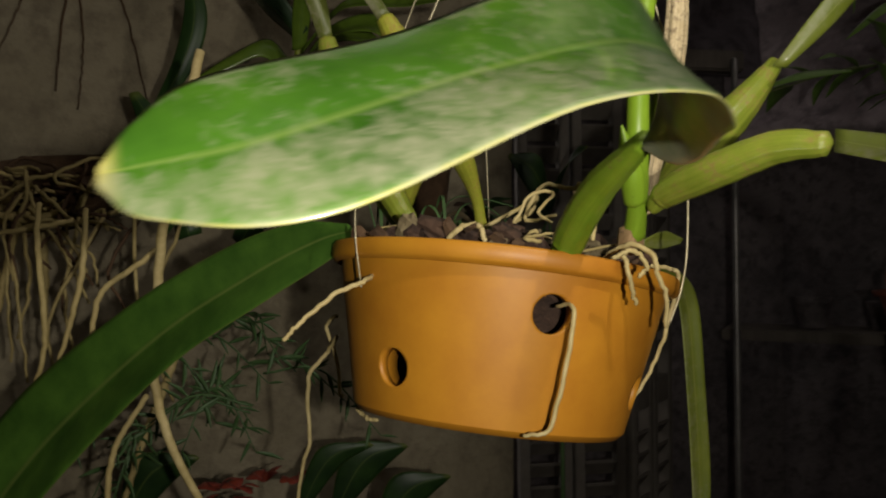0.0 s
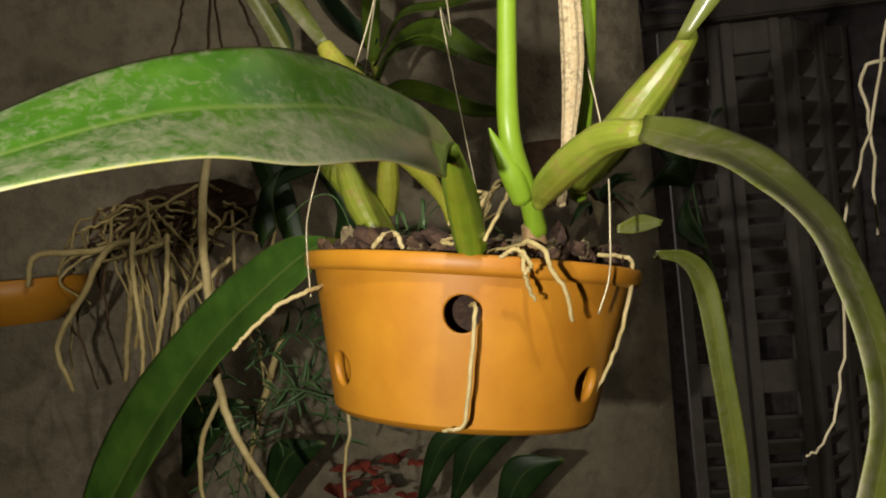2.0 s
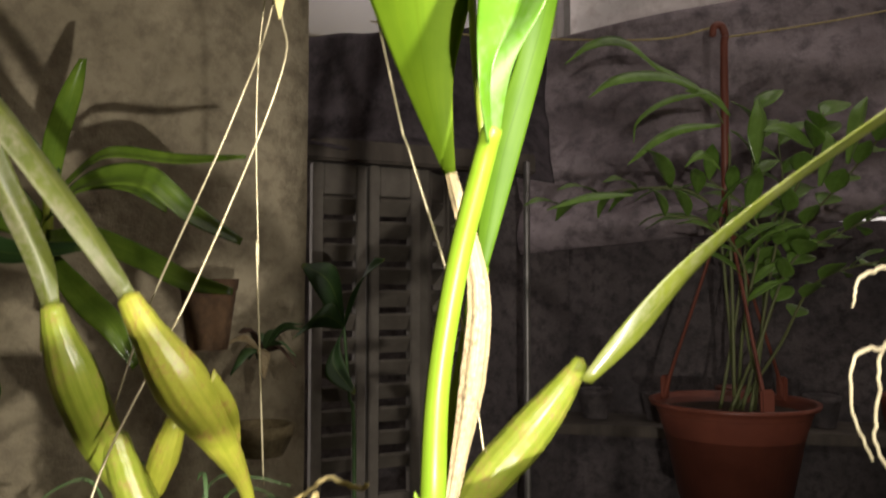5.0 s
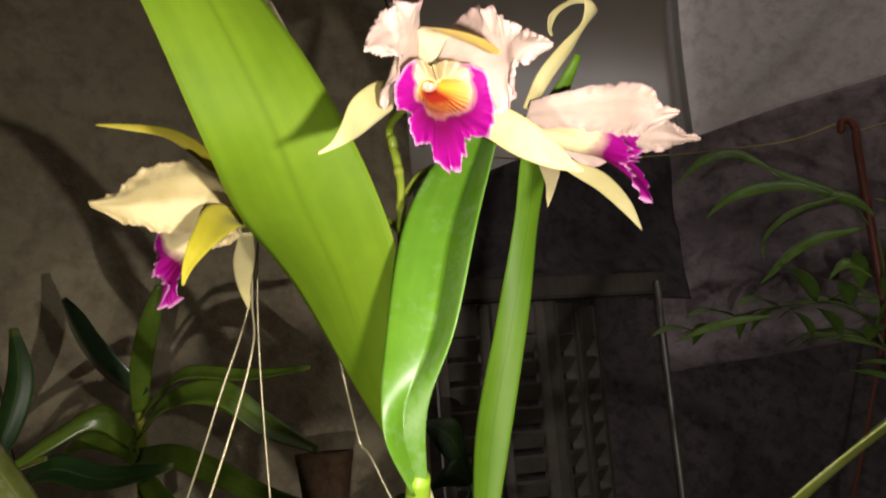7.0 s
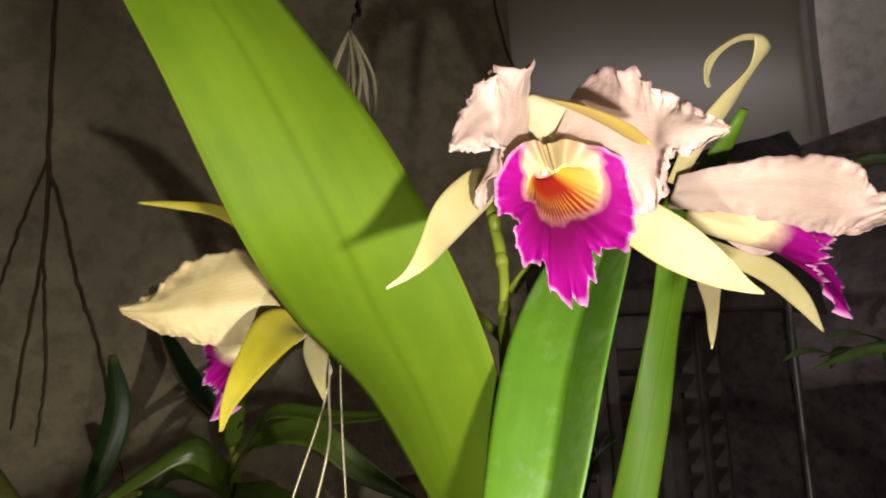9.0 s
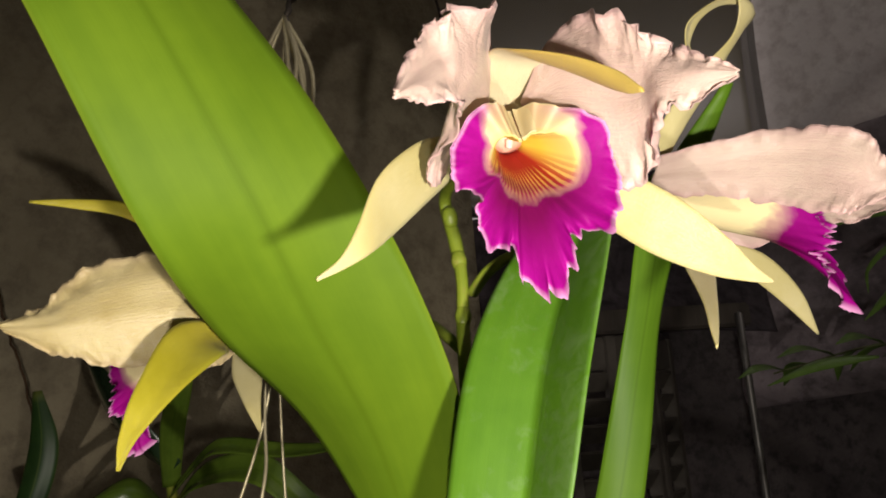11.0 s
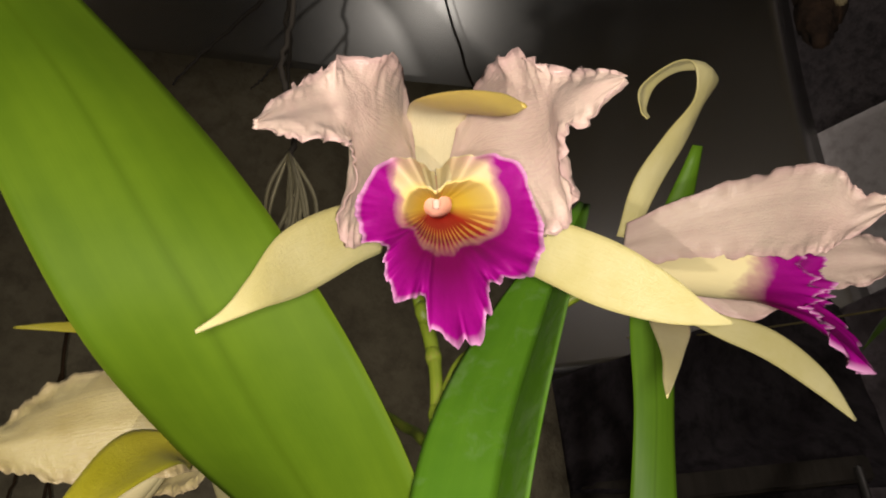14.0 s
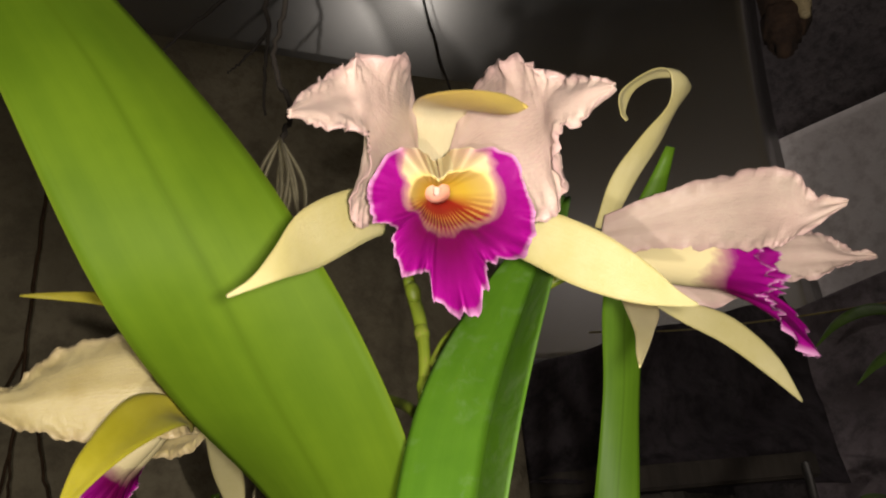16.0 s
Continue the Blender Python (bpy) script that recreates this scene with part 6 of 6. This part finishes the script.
part("hook", tube([JOIN, JOIN.lerp(HOOK, 0.5), HOOK, HOOK + Vector((0.003, 0, 0.026)), HOOK + Vector((-0.005, 0, 0.049)), HOOK + Vector((-0.023, 0, 0.047)), HOOK + Vector((-0.026, 0, 0.026))], [0.009, 0.0085, 0.008], 26, 9), M_POT_RED, basket)

bush = thing("pot_plant", HANG, "leafy green foliage plant growing in the hanging pot", "plant")
rnd = random.Random(61)
LEAFLET = strip([(0, 0, 0), (0.03, 0, 0.006), (0.062, 0, 0.004), (0.095, 0, -0.012)], [0.002, 0.0128, 0.0115, 0.0008], (0, 1, 0), 12, 6, fold=0.22, thick=0.001)
LEAFLET.materials.append(M_FERN)
ROUND = strip([(0, 0, 0), (0.02, 0, 0.006), (0.045, 0, 0.004), (0.068, 0, -0.006)], [0.003, 0.023, 0.021, 0.003], (0, 1, 0), 12, 6, fold=0.15, thick=0.001)
ROUND.materials.append(M_FERN)


def frond(pts, count, mesh, scale=1.0, both=True):
    line = spline(pts, 40)
    part("stem", tube(pts, [0.0042, 0.0034, 0.0016], 24, 7), M_STALK, bush)
    for i in range(count):
        s = 0.38 + 0.6 * i / max(1, count - 1)
        k = min(38, int(s * 39))
        p, t = line[k], (line[k + 1] - line[k]).normalized()
        side = t.cross(Vector((0, 0.35, 1))).normalized() * (1 if i % 2 else -1)
        d = (t * 0.55 + side * 0.8 + Vector((0, -0.12, rnd.uniform(-0.15, 0.3)))).normalized()
        up = Vector((rnd.uniform(-0.2, 0.2), -0.5, 1))
        y = up.cross(d).normalized()
        z = d.cross(y)
        m4 = Matrix((d, y, z)).transposed().to_4x4()
        ob = part("leaf", mesh, None, bush)
        ob.matrix_basis = Matrix.Translation(p) @ m4 @ Matrix.Scale(1.3 * scale * rnd.uniform(0.8, 1.2), 4)


C = HANG + Vector((0, 0, -0.02))
for ends, n_l, me, sc in (
    ([(0.8387, 1.6843, 1.6860), (0.6887, 1.7000, 1.7250), (0.4988, 1.7876, 1.6885)], 13, LEAFLET, 1.15),
    ([(0.9577, 1.7328, 1.6520), (0.9639, 1.7190, 1.8077), (0.9702, 1.7083, 1.9244)], 9, ROUND, 0.9),
    ([(1.0216, 1.7006, 1.6495), (1.0852, 1.6799, 1.8026), (1.1106, 1.6680, 1.9049)], 11, ROUND, 0.9),
    ([(1.0882, 1.7426, 1.6264), (1.2059, 1.7159, 1.7700), (1.3104, 1.6917, 1.9005)], 11, ROUND, 0.9),
    ([(1.0054, 1.6376, 1.5581), (1.0879, 1.5979, 1.6173), (1.1964, 1.5803, 1.6647)], 11, ROUND, 0.85),
    ([(0.8829, 1.6288, 1.5585), (0.7871, 1.6096, 1.6423), (0.6920, 1.6206, 1.6551)], 11, LEAFLET, 0.9),
    ([(1.0293, 1.7896, 1.5889), (1.0692, 1.7733, 1.7227), (1.0556, 1.7638, 1.8570)], 11, ROUND, 0.85),
    ([(0.9448, 1.6653, 1.6091), (0.9075, 1.6636, 1.6842), (0.8205, 1.6693, 1.7473)], 11, LEAFLET, 0.9),
    ([(1.1130, 1.7252, 1.5078), (1.2423, 1.7047, 1.5585), (1.3715, 1.6884, 1.5573)], 11, ROUND, 0.85),
):
    start = C + Vector((rnd.uniform(-0.05, 0.07), rnd.uniform(-0.05, 0.05), 0))
    frond([start, start.lerp(Vector(ends[0]), 0.5) + Vector((rnd.uniform(-0.02, 0.02), 0, 0)), *ends], n_l, me, sc)

# the tall shoot with long arching leaves
part("stem", tube([(0.876, 1.662, 1.264), (0.876, 1.662, 1.488), (0.872, 1.662, 1.708), (0.875, 1.662, 1.829), (0.847, 1.662, 1.898)], [0.0042, 0.0036, 0.0020], 30, 7), M_STALK, bush)
for i, (pts, w, across) in enumerate((
    ([(0.825, 1.636, 1.898), (0.786, 1.636, 1.938), (0.725, 1.636, 1.966), (0.655, 1.636, 2.008)], 0.0130, (0.3, 0.4, 0.9)),
    ([(0.688, 1.623, 1.979), (0.637, 1.623, 2.019), (0.593, 1.623, 2.032), (0.536, 1.623, 2.017), (0.485, 1.623, 1.976)], 0.0150, (0.1, 0.5, 0.9)),
    ([(0.771, 1.597, 1.924), (0.708, 1.597, 1.948), (0.638, 1.597, 1.949), (0.576, 1.597, 1.934), (0.528, 1.597, 1.899)], 0.0155, (0.1, 0.5, 0.9)),
    ([(0.790, 1.597, 1.917), (0.713, 1.597, 1.902), (0.662, 1.597, 1.876), (0.632, 1.597, 1.844), (0.626, 1.597, 1.807)], 0.0145, (0.5, 0.4, 0.8)),
    ([(0.835, 1.623, 1.855), (0.750, 1.623, 1.845), (0.692, 1.623, 1.821), (0.653, 1.623, 1.791), (0.621, 1.623, 1.763)], 0.0155, (0.3, 0.4, 0.9)),
    ([(0.865, 1.636, 1.880), (0.836, 1.636, 1.913), (0.797, 1.636, 1.930), (0.760, 1.636, 1.933)], 0.0140, (0.5, 0.4, 0.7)),
    ([(0.934, 1.649, 1.777), (0.932, 1.649, 1.834), (0.939, 1.649, 1.879), (0.937, 1.649, 1.925)], 0.0240, (1, 0.2, 0)),
    ([(0.833, 1.623, 1.758), (0.801, 1.623, 1.787), (0.775, 1.623, 1.785), (0.751, 1.623, 1.761)], 0.0120, (0.2, 0.5, 0.9)),
    ([(0.633, 1.623, 1.699), (0.576, 1.623, 1.697), (0.520, 1.623, 1.689), (0.444, 1.623, 1.664)], 0.0110, (0.1, 0.6, 0.8)),
    ([(0.942, 1.649, 1.854), (0.997, 1.649, 1.860), (1.044, 1.649, 1.837), (1.071, 1.649, 1.816)], 0.0220, (0.4, 0.5, 0.8)),
    ([(1.153, 1.649, 1.782), (1.169, 1.649, 1.847), (1.185, 1.649, 1.900), (1.207, 1.649, 1.937)], 0.0220, (1, 0.2, -0.2)),
    ([(1.083, 1.649, 1.729), (1.101, 1.649, 1.787), (1.113, 1.649, 1.826), (1.103, 1.649, 1.856)], 0.0220, (1, 0.2, 0)),
)):
    part("leaf", strip(pts, [w * 0.25, w * 0.95, w, w * 0.12] if len(pts) == 4 else [w * 0.25, w * 0.85, w, w * 0.8, w * 0.1], across, 22, 8, fold=0.3, thick=0.0014, seed=i), M_FERN, bush)

line_ = thing("washing_line", (0.8348, 2.8059, 2.4081), "thin pale string stretched across", "string")
part("string", tube([(0.10, 2.20, 2.25), (0.35, 1.98, 2.150), (0.70, 1.72, 2.07), (0.855, 1.665, 2.090)], [0.0022, 0.0022], 40, 6), M_ROOT, line_)
part("string", tube([(0.8677, 1.6611, 2.0634), (1.2404, 1.7754, 2.1642), (1.8587, 1.9249, 2.3416)], [0.0022, 0.0022], 30, 6), M_ROOT, line_)

# roots hanging free at the right
beard = thing("hanging_root_cluster", (0.2394, 0.3608, 1.4930), "cluster of thin pale aerial roots hanging free", "roots")
for i, (pts, rr) in enumerate((
    ([(0.2872, 0.3426, 1.5137), (0.2543, 0.3382, 1.4987), (0.2300, 0.3318, 1.5053), (0.2133, 0.3295, 1.5009), (0.2103, 0.3304, 1.4893)], 0.0016),
    ([(0.2875, 0.3434, 1.4924), (0.2519, 0.3391, 1.4857), (0.2305, 0.3331, 1.4731), (0.2113, 0.3311, 1.4693), (0.2099, 0.3323, 1.4463), (0.2186, 0.3320, 1.4268)], 0.0017),
    ([(0.2411, 0.3361, 1.4800), (0.2260, 0.3338, 1.4718), (0.2240, 0.3350, 1.4490), (0.2235, 0.3358, 1.4312), (0.2391, 0.3351, 1.4009), (0.2392, 0.3370, 1.3552)], 0.0017),
    ([(0.2596, 0.3377, 1.4936), (0.2413, 0.3366, 1.4671), (0.2334, 0.3341, 1.4414), (0.2363, 0.3348, 1.4161), (0.2304, 0.3367, 1.3907), (0.2286, 0.3389, 1.3450)], 0.002),
    ([(0.236, 0.315, 1.440), (0.222, 0.320, 1.410), (0.214, 0.333, 1.372), (0.203, 0.330, 1.338), (0.199, 0.318, 1.310), (0.195, 0.295, 1.284), (0.187, 0.280, 1.263), (0.181, 0.275, 1.260)], 0.0012),
    ([(0.2740, 0.3310, 1.4983), (0.2479, 0.3303, 1.4859), (0.2329, 0.3307, 1.4788), (0.2282, 0.3302, 1.4615), (0.2371, 0.3313, 1.4516)], 0.0013),
    ([(0.2806, 0.3361, 1.4677), (0.2433, 0.3323, 1.4542), (0.2309, 0.3325, 1.4440), (0.2345, 0.3329, 1.4238), (0.2414, 0.3344, 1.4111)], 0.0013),
    ([(0.2656, 0.3396, 1.4312), (0.2421, 0.3388, 1.4132), (0.2303, 0.3363, 1.4008), (0.2141, 0.3339, 1.3963), (0.2152, 0.3348, 1.3712), (0.2145, 0.3367, 1.3312)], 0.0017),
)):
    part("root", tube(pts, [rr * 0.55, rr * 0.48, rr * 0.36], 36, 7, 0, 0, 0.0008, 500 + i), M_ROOT_GREY, beard)

TIE = Vector((0.2800, 0.3345, 1.5068))
part("tie_wire", tube([TIE - Vector((0, 0, 0.03)), TIE + Vector((0.06, 0, 0.3)), TIE + Vector((0.30, 0, 2.4))], [0.001, 0.001], 20, 6), M_WIRE, beard)

# dead twig caught beside the hanger
twig = thing("dry_twig", (-0.2153, 0.8832, 2.3897), "bare dry twig hanging beside the hanger wire", "twig")
for pts, rr in (
    ([(-0.1904, 0.8206, 2.5205), (-0.2104, 0.8707, 2.4158), (-0.2293, 0.8821, 2.3860), (-0.2828, 0.8888, 2.3507), (-0.3330, 0.8923, 2.3231), (-0.3837, 0.8997, 2.2876)], 0.0032),
    ([(-0.2136, 0.8767, 2.4028), (-0.2161, 0.8969, 2.3630), (-0.2251, 0.9048, 2.3440), (-0.2259, 0.9185, 2.3173), (-0.2397, 0.9355, 2.2788), (-0.2512, 0.9636, 2.2200)], 0.0036),
    ([(-0.2262, 0.9191, 2.3160), (-0.2534, 0.9248, 2.2938), (-0.2879, 0.9291, 2.2711)], 0.0024),
):
    part("twig", tube(pts, [rr, rr * 0.9, rr * 0.5], 30, 7, 0, 0, 0.0015, 7), M_TIMBER, twig)

# shelf with dim pots against the stone wall
shelf = box_mesh((1.7, 0.24, 0.03), 0.004)
shelf.transform(Matrix.Translation((1.35, 2.06, 1.10)) @ Matrix.Rotation(radians(-22), 4, "Z"))
tagged(part("wall_shelf", shelf, M_TIMBER, None, "dark timber shelf along the stone wall", "structure"), category="shelf")
for i, (x, rr) in enumerate(((-0.62, 0.05), (-0.44, 0.045), (-0.22, 0.06), (0.0, 0.05), (0.2, 0.055), (0.45, 0.05))):
    c, s_ = math.cos(radians(-22)), math.sin(radians(-22))
    at = Vector((1.35 + x * c, 2.06 + x * s_, 1.118 + rr * 1.7))
    round_pot(at, rr, rr * 1.7, M_POT_RED if i in (2, 4) else M_STONE, "small dull plant pot on the dark shelf")

# steel post and round drainpipe by the shutters
post = thing("steel_post", (0.515, 2.08, 0.0), "thin steel post catching the light", "post", kind="structure")
part("pole", tube([(0.515, 2.08, 0.0), (0.515, 2.08, 1.0), (0.515, 2.08, 1.84)], [0.009, 0.009], 14, 12), M_STEEL, post)

# dry climber stems on the plaster
vine = thing("dry_climber", (-0.796, 1.226, 2.28), "dead dark climber stems clinging to the plaster wall", "plant")
for i, (pts, rr) in enumerate((
    ([(-0.800, 1.226, 2.55), (-0.796, 1.227, 2.282), (-0.796, 1.226, 2.177), (-0.793, 1.229, 2.014), (-0.796, 1.226, 1.895), (-0.812, 1.216, 1.741), (-0.822, 1.210, 1.621)], 0.0055),
    ([(-0.796, 1.227, 2.060), (-0.832, 1.204, 1.913), (-0.856, 1.188, 1.798), (-0.90, 1.16, 1.66)], 0.0038),
    ([(-0.793, 1.229, 2.030), (-0.780, 1.237, 1.995), (-0.749, 1.256, 1.847), (-0.720, 1.274, 1.740), (-0.682, 1.299, 1.529)], 0.0040),
    ([(-0.796, 1.227, 1.900), (-0.793, 1.229, 1.866), (-0.785, 1.233, 1.703), (-0.793, 1.229, 1.592)], 0.0036),
)):
    part("stem", tube(pts, [rr * 0.6, rr * 0.55, rr * 0.3], 40, 7, 0, 0, 0.0015, 610 + i), M_MOUNT, vine)

# a slack cable before the sheeting, and a dry stem that hangs from above
cable = thing("slack_cable", (-0.118, 1.60, 2.74), "thin dark cable hanging before the grey sheeting", "cable")
part("cable", tube([(-0.020, 1.60, 2.10), (-0.023, 1.60, 2.184), (-0.070, 1.60, 2.39), (-0.105, 1.60, 2.66), (-0.150, 1.60, 3.0), (-0.20, 1.55, 3.6)], [0.0028, 0.0028], 50, 7, 0, 0, 0.002, 9), M_TIMBER, cable)
dry = thing("dry_hanging_stem", (0.322, 0.72, 2.02), "yellow-brown dry stem hanging down from above", "stem")
part("stem", tube([(0.34, 0.66, 3.83), (0.332, 0.70, 2.62), (0.328, 0.71, 2.20), (0.322, 0.72, 2.05), (0.320, 0.72, 2.015)], [0.006, 0.0075, 0.009, 0.004], 30, 14, 6, 0.05, 0.0006, 5), M_SHEATH, dry)
part("husk", tube([(0.336, 0.70, 3.10), (0.336, 0.735, 2.62), (0.318, 0.735, 2.10), (0.306, 0.735, 2.02), (0.300, 0.73, 1.99)], [0.016, 0.020, 0.018, 0.006], 26, 14, 5, 0.12, 0.002, 6), M_BARK, dry, "dark shrivelled husk")
